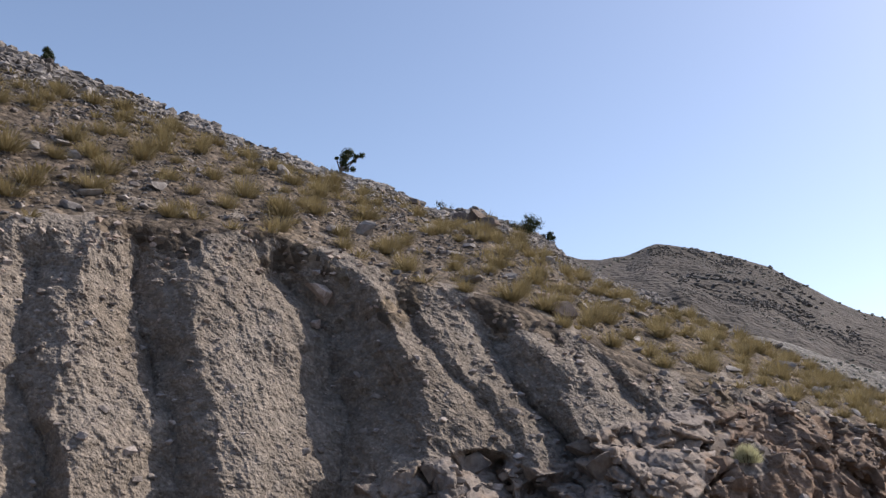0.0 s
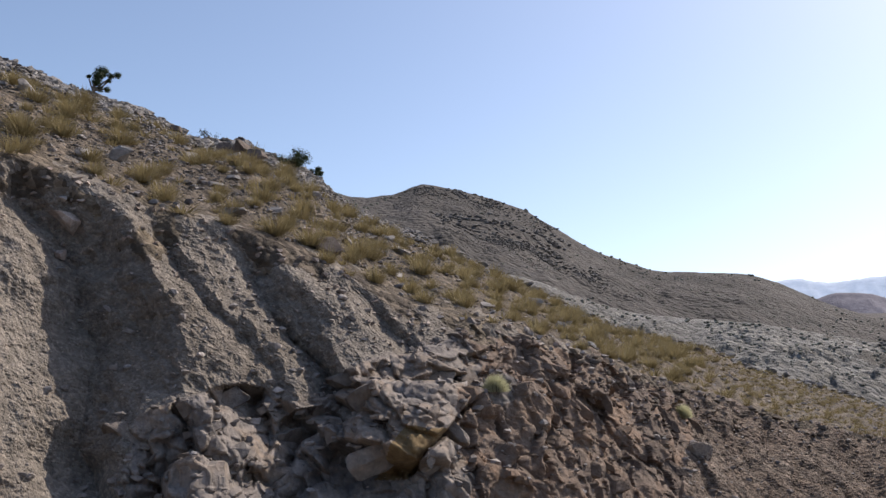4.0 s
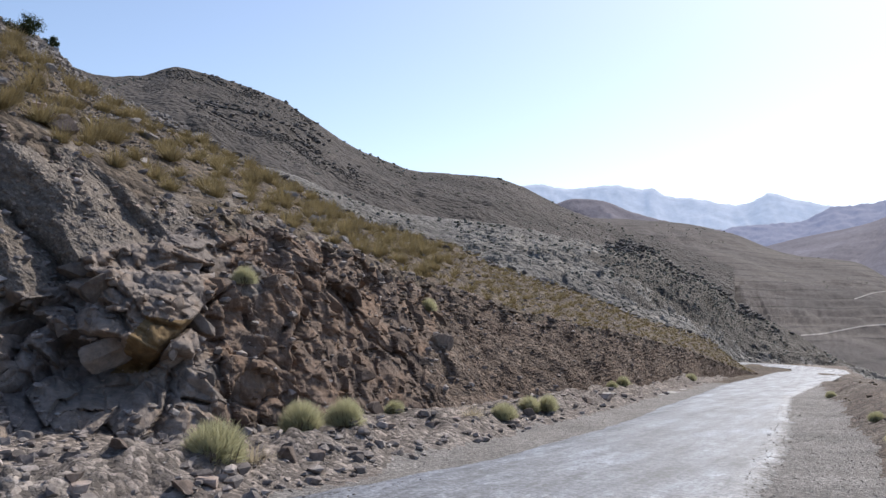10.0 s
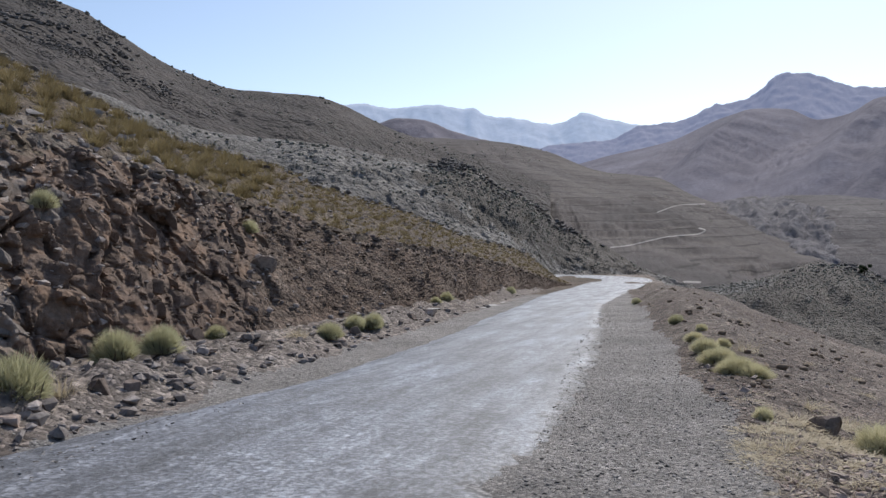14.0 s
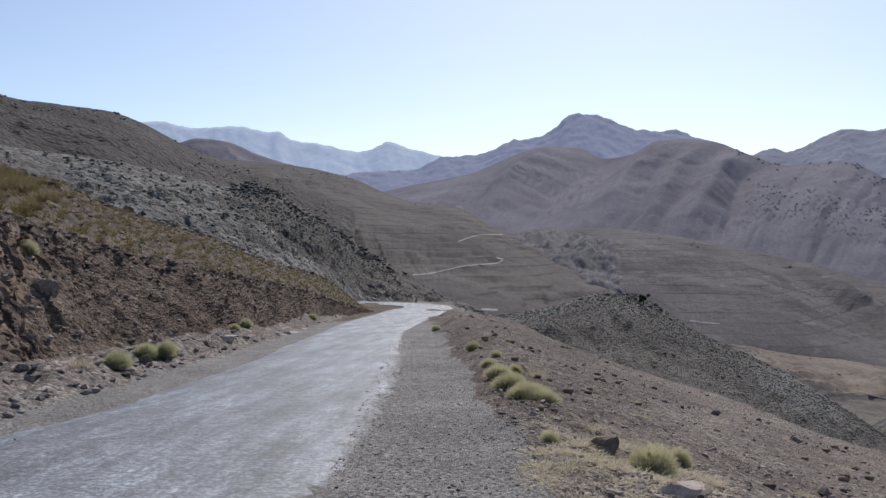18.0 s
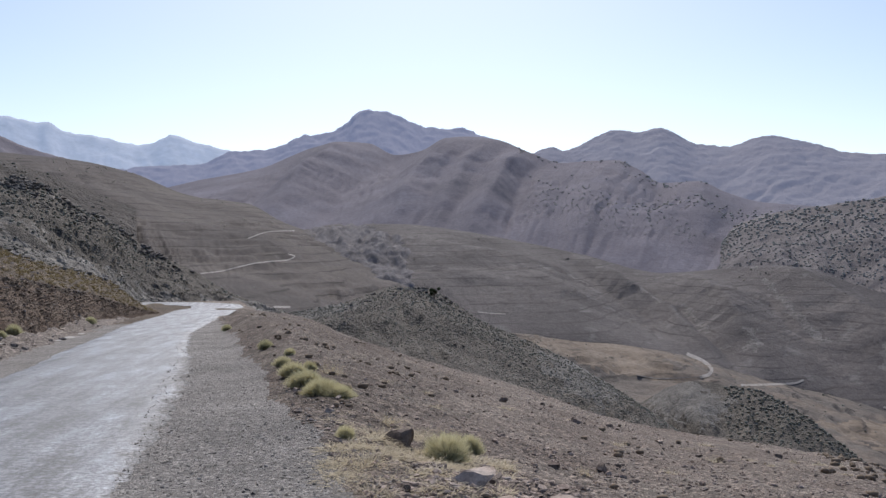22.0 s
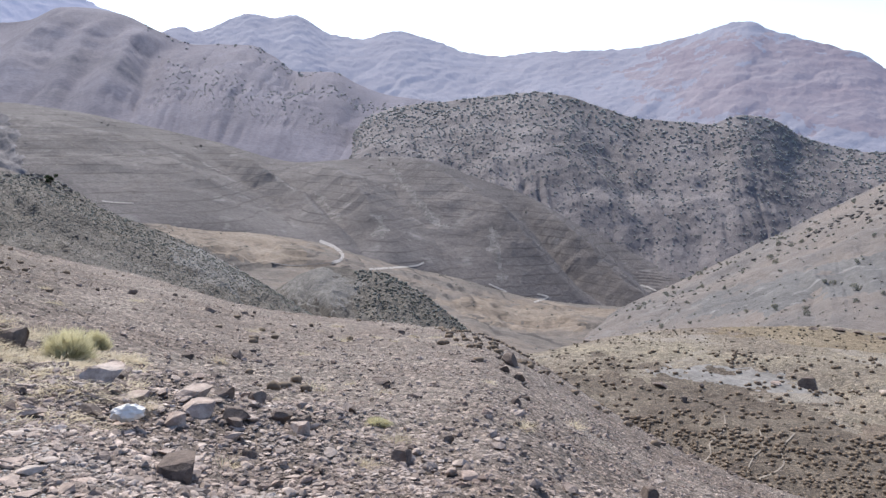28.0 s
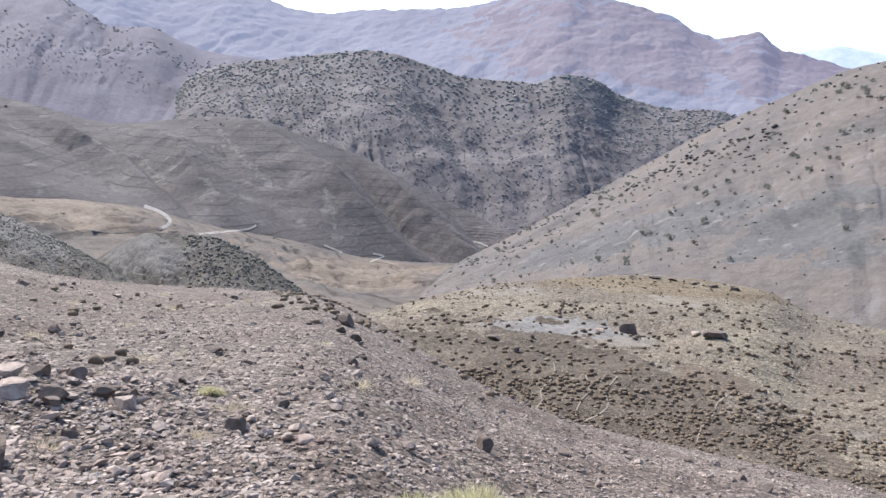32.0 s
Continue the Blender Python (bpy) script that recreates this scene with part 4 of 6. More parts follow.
hill("scrub_mountain", "grey mountain dotted with dark scrub above the gorge", M_SCRUBHILL,
     [(26.5, -3), (28.5, 0.9), (30.9, 1.77), (33.8, 2.15), (36.7, 2.52), (39.5, 2.8), (41.6, 2.52), (43.6, 1.88), (46.3, 1.18), (48.9, 1.05), (50.2, 0.95), (52.2, 1.52), (53.9, 1.26), (55.3, 0.41), (57.4, -0.26), (59.2, -0.58), (61.2, -0.54), (62.5, -0.85), (66, -1.6), (72, -3)],
     [(26.5, 1150), (40, 1050), (50, 1000), (58, 1100), (72, 1100)], [(26.5, -5), (40, -9), (46, -11), (55, -10), (72, -8)], [(26.5, 720), (45, 640), (60, 680), (72, 720)],
     rows=120, step=0.08, rough=0.022, gain=0.6, spurs=(0.014, 0.8, 2.0), edge=0.003, category="mountain", crisp=True, fold_height=6.5, sharp=0.3, bends=1.4,
     folds=[(27, 24, 0.2), (30, 33, 0.6), (32.9, 37.7, -0.9), (34.2, 39, 0.3), (35.5, 40, -0.3), (39.7, 46.5, 1.1), (42.5, 48.3, -0.4), (44.0, 49.2, 0.2), (45.6, 50.8, -0.9), (48.5, 52, 0.3), (50, 52.6, -0.2), (52.4, 53.2, 0.4), (55, 54, -0.3), (58, 57, 0.4), (61, 59, -0.5), (65, 63, 0.4), (72, 70, -0.4)])
hill("dark_mountain", "dark stony mountain with rock outcrops on its top", M_DARKHILL,
     [(-60, 13), (-56, 15.2), (-52, 14.84), (-50.5, 14.05), (-48.8, 13.73), (-46.7, 13.93), (-44.5, 14.65), (-43.2, 14.45), (-41.2, 14.0), (-38.2, 13.1), (-35.6, 11.66), (-33.6, 10.42), (-31.4, 9.47), (-29, 8.76), (-26.8, 8.6), (-24.2, 8.39),
      (-22.3, 7.8), (-19.9, 6.6), (-17.8, 5.75), (-14, 4.5), (-9, 2.5)],
     [(-60, 330), (-44, 420), (-30, 480), (-20, 520), (-9, 520)], [(-60, 5), (-40, 4), (-25, 1.5), (-9, -2)], [(-60, 140), (-40, 170), (-25, 230), (-9, 300)],
     rows=110, step=0.1, power=1.05, rough=0.03, gain=0.5, spurs=(0.025, 0.14, 1.0), edge=0.0025, category="mountain")
hill("small_far_hill", "small brown hill far down the valley", M_FOLDED_HAZE,
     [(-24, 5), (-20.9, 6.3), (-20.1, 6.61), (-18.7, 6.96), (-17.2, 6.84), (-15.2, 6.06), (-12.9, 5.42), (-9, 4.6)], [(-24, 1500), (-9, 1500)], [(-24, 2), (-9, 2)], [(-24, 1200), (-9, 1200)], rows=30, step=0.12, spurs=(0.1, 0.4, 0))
hill("terraced_hill", "brown terraced hillside crossed by a pale track", M_BROWN,
     [(-24, 5.5), (-20.3, 6.3), (-18.3, 5.78), (-15.6, 5.61), (-12.1, 5.31), (-9.2, 4.61), (-5.6, 3.23), (-2.3, 2.78), (-0.1, 1.59), (1.4, 1.0), (4, -0.2), (8, -1.5)],
     [(-24, 820), (-10, 820), (0, 760), (8, 700)], [(-24, -3), (-8, -5.0), (8, -6.5)], [(-24, 280), (-8, 260), (8, 260)], rows=150, step=0.08, rough=0.015, spurs=(0.012, 0.5, 1.5), crisp=True, terraces=4.0, edge=0.001)
hill("middle_spur", "long brown spur with faint terraces and a rocky end", M_SPURBROWN,
     [(-1.6, 0.3), (1.4, 1.15), (3.6, 1.45), (7.2, 1.42), (10.8, 1.02), (14.2, 0.4), (19.2, -0.7), (24.3, -1.9), (26.5, -1.75), (29.1, -1.54), (30.9, -1.45), (32.8, -1.69), (35.3, -2.57), (38.9, -3.77), (42.5, -5.64), (45.9, -7.25), (48.4, -8.49), (51, -9.8)],
     [(-1.6, 760), (8, 740), (20, 720), (30, 670), (40, 600), (51, 540)], [(-1.6, -3.5), (5, -4.9), (10, -5.6), (17, -6.1), (24.3, -6.9), (29, -8.3), (35, -9.7), (40, -10.8), (46, -11.2), (51, -11)],
     [(-1.6, 470), (20, 450), (35, 450), (51, 480)], rows=150, step=0.08, power=0.85, rough=0.022, gain=0.5, spurs=(0.01, 0.6, 2.2), crisp=True, terraces=1.3, edge=0.0012, fold_height=11.0, bends=0.8, sharp=0.12,
     crag=([(0, 0.7), (1.6, 0.2), (3.2, -1.5), (6.4, -3.0), (9, -3.8)], [(0, 1.0), (3, 1.35), (4.6, 1.4), (6.3, 0.9), (7.4, 0.4), (8.2, -0.5)], 1.5, 8.3, 1.35),
     folds=[(-2, 3, 0), (8, 12, 0.4), (13, 20, 0.4), (17, 26.5, -0.7), (19, 28, 0.5), (21, 29, -0.8), (25, 31, 0.6), (29, 34.5, -0.6), (31, 43.5, 1.2), (37.5, 46, -1.2), (39.5, 48, 0.9), (44, 49.5, -0.6), (48, 51, 0.4)],
     scars=[(29.5, -1.5, 31.75, -4.2, 0.22), (31.75, -4.2, 33.5, -6.2, 0.3), (29.5, -5.6, 29.6, -6.6, 0.4), (36.9, -6.4, 37.4, -9.1, 0.3), (25.5, -4.1, 26.7, -5.5, 0.25), (22.0, -2.4, 24.0, -3.7, 0.12)])
hill("valley_floor", "brown terraced fields on the valley floor", M_VALLEY,
     [(-8, -2.8), (-3.8, -3.0), (5, -4.7), (10, -5.4), (17, -5.9), (24.3, -6.7), (29.2, -8.1), (35.4, -9.45), (39, -10.35), (42.6, -10.7), (46, -10.75), (52, -11.0), (66, -11.5), (78, -12)],
     [(-8, 480), (20, 465), (40, 460), (78, 460)], [(-8, -7.5), (5, -9), (15, -11.5), (25, -14), (40, -15), (78, -16)], [(-8, 190), (10, 180), (40, 170), (78, 170)], rows=120, step=0.09, power=0.95, rough=0.03, spurs=(0.02, 0.1, 0.5), terraces=2.5, edge=0.001, areas=[(21.2, -7.1, 4.6, 1.15, -0.2, M_FIELD), (39, -11.6, 5.0, 0.9, -0.05, M_FIELD), (46, -11.2, 4, 0.35, 0.0, M_FIELD)])
hill("scrub_hillside", "grey hillside falling to the gorge with scattered dark bushes", M_TANHILL,
     [(43.0, -12.8), (44.6, -11.3), (48.1, -9.34), (50.6, -7.98), (54.2, -5.86), (59.3, -2.84), (62.5, -1.02), (65.7, 0.55), (68.6, 1.89), (70.6, 2.43), (76, 3.6)],
     [(44.6, 330), (54, 340), (62, 330), (76, 300)], [(44.6, -13), (58, -13), (66, -15), (76, -16)], [(44.6, 200), (60, 150), (76, 120)], rows=140, step=0.08, power=1.0, rough=0.02, gain=0.55, spurs=(0.01, 0.5, 3.0), crisp=True, edge=0.002, areas=[(57.5, -8.4, 8.5, 1.0, 0.3, M_GREYSLOPE), (68, -7.5, 5.0, 2.2, 0.2, M_GREYSLOPE)])
hill("grey_scree_hill", "pale grey scree hill spotted with small shrubs", M_GREYHILL,
     [(-44, 9), (-39.6, 8.9), (-37.1, 8.34), (-34.1, 7.15), (-30.5, 6.11), (-26.8, 5.67), (-23.1, 5.24), (-19.4, 4.5), (-16.9, 4.12), (-15.5, 4.2), (-14.1, 3.74), (-12.4, 2.66), (-10, 1.24), (-8, -0.25), (-6, -1.25), (-3.1, -3.0), (-1.6, -3.6), (0, -4.2)],
     [(-44, 170), (-30, 175), (-15, 175), (-8, 195), (0, 200)], [(-44, -2), (-14, -4), (-8, -3.75), (-2, -4.0), (0, -4.6)], [(-44, 90), (-20, 95), (-12, 120), (-8, 160), (0, 165)], rows=110, step=0.09, power=1.0, rough=0.04, spurs=(0.03, 0.16, 0.8), edge=0.004, blocks=1.3, areas=[(-10.5, 0.3, 7.0, 2.0, -0.48, M_KNOLL), (-14.6, 2.6, 1.9, 1.6, -0.5, M_KNOLL)])
hill("dark_knoll", "dark knoll covered with low scrub beside the road", M_KNOLL,
     [(-3, -5.2), (-0.2, -4.35), (1, -4.1), (3.5, -3.68), (5.7, -2.95), (7.2, -2.7), (9, -2.77), (10.7, -3.66), (12.4, -4.8), (13.9, -5.5), (16, -6.4), (19, -7.9), (22.6, -10.1), (26, -12.4)],
     [(-3, 135), (8, 130), (26, 118)], [(-3, -6.5), (5, -9), (12, -11), (26, -14.5)], [(-3, 90), (8, 75), (26, 68)], rows=90, step=0.08, power=0.9, rough=0.03, spurs=(0.03, 0.3, 2.0), edge=0.004, areas=[(18.6, -8.3, 2.4, 1.3, -0.5, M_GREYKNOLL), (2.0, -4.2, 2.6, 0.4, 0.2, M_GREYKNOLL)])
hill("small_dark_knoll", "small dark scrubby knoll in the valley", M_KNOLL,
     [(21, -11.4), (23, -9.9), (24.8, -8.9), (26.2, -8.6), (28.2, -8.85), (29.4, -8.98), (31.2, -9.7), (33.3, -11.0), (35.5, -12.7), (38, -14)], [(21, 160), (38, 140)], [(21, -14), (38, -15.5)], [(21, 120), (38, 105)], rows=70, step=0.07, power=0.8, rough=0.03, spurs=(0.06, 0.7, 1.5), crisp=True, edge=0.005, areas=[(25.4, -9.8, 2.6, 1.5, -0.2, M_GREYKNOLL)])
hill("stony_spur", "low brown stony spur beyond the gully", M_SPUR,
     [(36, -14.9), (37.7, -14.3), (40.7, -13.75), (42.2, -13.3), (48.9, -11.88), (54.4, -11.29), (58, -10.99), (64.3, -11.34), (68.3, -12.66), (72, -13.04), (78, -13.5)],
     [(36, 62), (50, 72), (60, 76), (78, 70)], [(36, -17), (41.5, -19.5), (45.3, -22), (53, -24), (60.5, -25), (78, -26)], [(36, 40), (48, 32), (60, 29), (78, 27)], rows=150, step=0.1, power=1.0, rough=0.02, spurs=(0.012, 0.06, 0.5), edge=0.002, areas=[(51.8, -14.75, 5.0, 0.6, 0.0, M_PALEPATCH), (57, -19.5, 16, 3.4, -0.2, M_GULLY), (60, -11.7, 9, 0.5, 0.0, M_OCHREGRASS), (62, -17.2, 3.2, 0.7, -0.2, M_RUSTY)])
# plain hills that close the place behind the viewer
hill("rear_hill", "plain brown hills behind the viewpoint", M_BROWN,
     [(78, 3), (100, 7), (130, 9), (160, 6), (190, 8), (215, 12), (237, 20)], [(78, 900), (160, 700), (215, 200), (237, 60)], [(78, -10), (130, -7), (215, -4), (237, -3)], [(78, 300), (160, 160), (237, 20)], rows=30, step=1.0)

# ---- helpers for things ----
def part(name, me, mat, parent=None, label="", at=None):
    """Link a bmesh or a mesh as one object, under parent where one is given."""
    if isinstance(me, bmesh.types.BMesh):
        data = bpy.data.meshes.new(name)
        me.to_mesh(data)
        me.free()
        me = data
    if mat and not me.materials:
        me.materials.append(mat)
    ob = new(name, me)
    if at is not None:
        ob.matrix_world = at
    if parent:
        ob.parent = parent
    if label:
        ob["label"] = label
    return ob


def mesh_of(name, verts, faces, mat, flat=True):
    me = bpy.data.meshes.new(name)
    me.from_pydata([tuple(v) for v in verts], [], [tuple(f) for f in faces])
    me.materials.append(mat)
    if not flat:
        me.polygons.foreach_set("use_smooth", np.ones(len(me.polygons), dtype=bool))
    me.update()
    return me


def ico(sub):
    bm = bmesh.new()
    bmesh.ops.create_icosphere(bm, subdivisions=sub, radius=1)
    v = np.array([x.co[:] for x in bm.verts])
    f = np.array([[y.index for y in x.verts] for x in bm.faces])
    bm.free()
    return v, f


ICO = {k: ico(k) for k in (1, 2, 3, 4)}


def hull(points):
    bm = bmesh.new()
    for q in points:
        bm.verts.new(q)
    bmesh.ops.convex_hull(bm, input=bm.verts)
    bmesh.ops.delete(bm, geom=[v for v in bm.verts if not v.link_faces], context="VERTS")
    bm.verts.index_update()
    v = np.array([x.co[:] for x in bm.verts])
    f = [tuple(y.index for y in x.verts) for x in bm.faces]
    bm.free()
    return v, np.array(f)


def stone_shape(seed, points=11, flat=0.55):
    """An angular broken stone of a few flat faces, about 1 m across."""
    g = np.random.default_rng(seed)
    q = g.normal(size=(points, 3))
    q /= np.linalg.norm(q, axis=1)[:, None]
    q *= g.uniform(0.75, 1.1, (points, 1)) * (1, g.uniform(0.55, 0.95), flat * g.uniform(0.6, 1.2))
    q[:, 2] += g.uniform(-0.15, 0.15) * q[:, 0]
    v, f = hull(q)
    v[:, 2] -= v[:, 2].min() * 0.6
    return v / np.abs(v[:, :2]).max() * 0.5, f


def rock_shape(seed, sub=3, cuts=9, flat=0.7, level=False):
    """A larger broken stone: a ball cut by random planes, with a rough skin; its base near z = 0."""
    g = np.random.default_rng(seed)
    v, f = ICO[sub]
    v = v.copy()
    if level:
        v[:, 2] = np.minimum(v[:, 2], 0.34 + 0.12 * v[:, 0] + 0.05 * v[:, 1])
    for _ in range(cuts):
        n = g.normal(size=3)
        n /= np.linalg.norm(n)
        h = g.uniform(0.3, 0.7)
        v -= np.maximum(v @ n - h, 0)[:, None] * n
    v += 0.035 * fbm(v + seed * 3.1, 0.35, 2)[:, None] * v
    v *= (1, g.uniform(0.65, 0.95), flat * g.uniform(0.75, 1.15))
    v[:, 2] -= v[:, 2].min() * 0.72
    return v / np.abs(v[:, :2]).max() * 0.5, f


def tuft_shape(seed, blades, spread, droop, width, tall=1.0, base=0.18):
    """A tussock of curved blades, about 1 m wide and tall high."""
    g = np.random.default_rng(seed)
    verts, faces = [], []
    for _ in range(blades):
        th, ph = g.uniform(0, 2 * math.pi), math.acos(1 - 0.97 * g.uniform() ** (1.6 - spread))
        ln = tall * g.uniform(0.72, 1.0) * (1 - 0.12 * ph / 1.5)
        d = np.array([math.cos(th), math.sin(th)])
        side = np.array([-d[1], d[0], 0]) * width * g.uniform(0.6, 1.3)
        o = np.array([*(d * base * g.uniform(0, 1.3)), 0.0]) + np.array([*(g.normal(0, 0.05, 2)), 0])
        k = len(verts)
        for s, w in ((0, 1.0), (0.55, 0.8), (1.0, 0.12)):
            a = ph * (0.6 + droop * s)
            c = o + np.array([*(d * math.sin(a) * ln * s), max(math.cos(a), -0.2) * ln * s])
            verts += [c - side * w, c + side * w]
        faces += [(k, k + 1, k + 3, k + 2), (k + 2, k + 3, k + 5, k + 4)]
    return np.array(verts), faces


def bush_shape(seed, leaves, leaf, lumps=7, tall=0.8, round_=0.55):
    """A leafy bush: clumps of small leaf blades round several centres, about 1 m wide."""
    g = np.random.default_rng(seed)
    mids = np.stack([g.uniform(-0.3, 0.3, lumps), g.uniform(-0.3, 0.3, lumps), g.uniform(0.18, 0.62, lumps) * tall], 1)
    verts, faces = [], []
    for i in range(leaves):
        m = mids[i % lumps]
        n = g.normal(size=3)
        n /= np.linalg.norm(n)
        c = m + n * g.uniform(0.35, 1.0) ** 0.5 * 0.22 * (1 + 0.3 * g.normal())
        c[2] = max(c[2], 0.01)
        u = np.cross(n, g.normal(size=3))
        u *= leaf * g.uniform(0.6, 1.4) / np.linalg.norm(u)
        w = np.cross(n, u) * 0.6 + n * leaf * 0.3
        k = len(verts)
        verts += [c - u, c + w, c + u, c - w]
        faces.append((k, k + 1, k + 2, k + 3))
    return np.array(verts), faces


def clump_shape(seed):
    """A far bush: a lumpy, ragged low mass."""
    g = np.random.default_rng(seed)
    v, f = ICO[1]
    v = v * (1 + 0.2 * g.normal(size=(len(v), 1)))
    v = v * (0.5, 0.5, 0.34)
    v[:, 2] += 0.16
    return v, f


def joined(name, shapes, at, size, mat, label, category, turn=None, stretch=None, seed=1, rounded=False):
    """Many small pieces in one mesh: shapes dealt out over the places at, with sizes and random turns."""
    g = np.random.default_rng(seed)
    n = len(at)
    pick = g.integers(0, len(shapes), n)
    th = g.uniform(0, 2 * math.pi, n) if turn is None else turn
    allv, allf, base = [], [], 0
    for k, (v, f) in enumerate(shapes):
        m = np.flatnonzero(pick == k)
        if not len(m):
            continue
        f = np.array(f)
        c, s = np.cos(th[m])[:, None], np.sin(th[m])[:, None]
        q = np.empty((len(m), len(v), 3))
        q[..., 0], q[..., 1], q[..., 2] = v[:, 0] * c - v[:, 1] * s, v[:, 0] * s + v[:, 1] * c, v[:, 2]
        q *= size[m][:, None, None]
        if stretch is not None:
            q[..., 2] *= stretch
        q += at[m][:, None, :]
        allv.append(q.reshape(-1, 3))
        allf.append((f[None] + (base + np.arange(len(m)) * len(v))[:, None, None]).reshape(-1, f.shape[1]))
        base += len(m) * len(v)
    v, f = np.concatenate(allv), np.concatenate(allf)
    me = bpy.data.meshes.new(name)
    me.vertices.add(len(v))
    me.vertices.foreach_set("co", v.astype(np.float32).ravel())
    me.loops.add(f.size)
    me.loops.foreach_set("vertex_index", f.ravel().astype(np.int32))
    me.polygons.add(len(f))
    me.polygons.foreach_set("loop_start", np.arange(0, f.size, f.shape[1], dtype=np.int32))
    me.materials.append(mat)
    me.polygons.foreach_set("use_smooth", np.full(len(f), rounded))
    me.update()
    me.validate()
    return tagged(new(name, me), label, category, kind="stuff")


# ---- where things stand ----
bpy.context.view_layer.update()
DEPS = bpy.context.evaluated_depsgraph_get()


def drop(x, y, top=900.0):
    """The ground under a place."""
    hit, place, normal, _, ob, _ = scene.ray_cast(DEPS, Vector((x, y, top)), Vector((0, 0, -1)))
    return np.array(place) if hit else np.array((x, y, 0.0))


def sight(az, el):
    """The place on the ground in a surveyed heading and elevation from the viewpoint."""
    a, e = radians(az), radians(el)
    way = Vector((math.sin(a) * math.cos(e), math.cos(a) * math.cos(e), math.sin(e)))
    hit, place, normal, _, ob, _ = scene.ray_cast(DEPS, Vector((0, 0.1, EYE)), way)
    return np.array(place) if hit else None


def grid_spots(surf, n, seed, az=(-180, 180), v=(0, 1), wet=None, density=None):
    """Random places on a grid surface, even by true area; density: a function of places."""
    g = np.random.default_rng(seed)
    p, A, V = surf
    e1, e2 = p[1:, :-1] - p[:-1, :-1], p[:-1, 1:] - p[:-1, :-1]
    area = np.linalg.norm(np.cross(e1, e2), axis=-1)
    ok = (A[:-1, :-1] >= az[0]) & (A[:-1, :-1] < az[1]) & (V[:-1, :-1] >= v[0]) & (V[:-1, :-1] < v[1])
    w = area * ok
    if density is not None:
        w = w * density(p[:-1, :-1], A[:-1, :-1], V[:-1, :-1])
    w = w.ravel() / w.sum()
    k = g.choice(w.size, n, p=w)
    i, j = np.unravel_index(k, area.shape)
    s, t = g.uniform(size=(n, 1)), g.uniform(size=(n, 1))
    return p[i, j] + e1[i, j] * s + e2[i, j] * t


def patchy(size, lo=-0.1, hi=0.25, seed=0.0):
    return lambda p, A, V: 0.04 + smooth(fbm(p + seed, size, 3), lo, hi)


# ---- trees and bushes on the skyline ----
def limb(verts, faces, a, b, ra, rb, sides=6):
    a, b = np.array(a, float), np.array(b, float)
    d = (b - a) / np.linalg.norm(b - a)
    u = np.cross(d, (0.3, 0.9, 0.1))
    u /= np.linalg.norm(u)
    w = np.cross(d, u)
    k = len(verts)
    for c, r in ((a, ra), (b, rb)):
        for i in range(sides):
            t = 2 * math.pi * i / sides
            verts.append(c + r * (math.cos(t) * u + math.sin(t) * w))
    for i in range(sides):
        j = (i + 1) % sides
        faces.append((k + i, k + j, k + sides + j, k + sides + i))


M_BARK = earth("bark", [(0.3, (0.1, 0.08, 0.065)), (0.7, (0.17, 0.14, 0.115))], 0.2, 0.05, 0.8, 0.8)


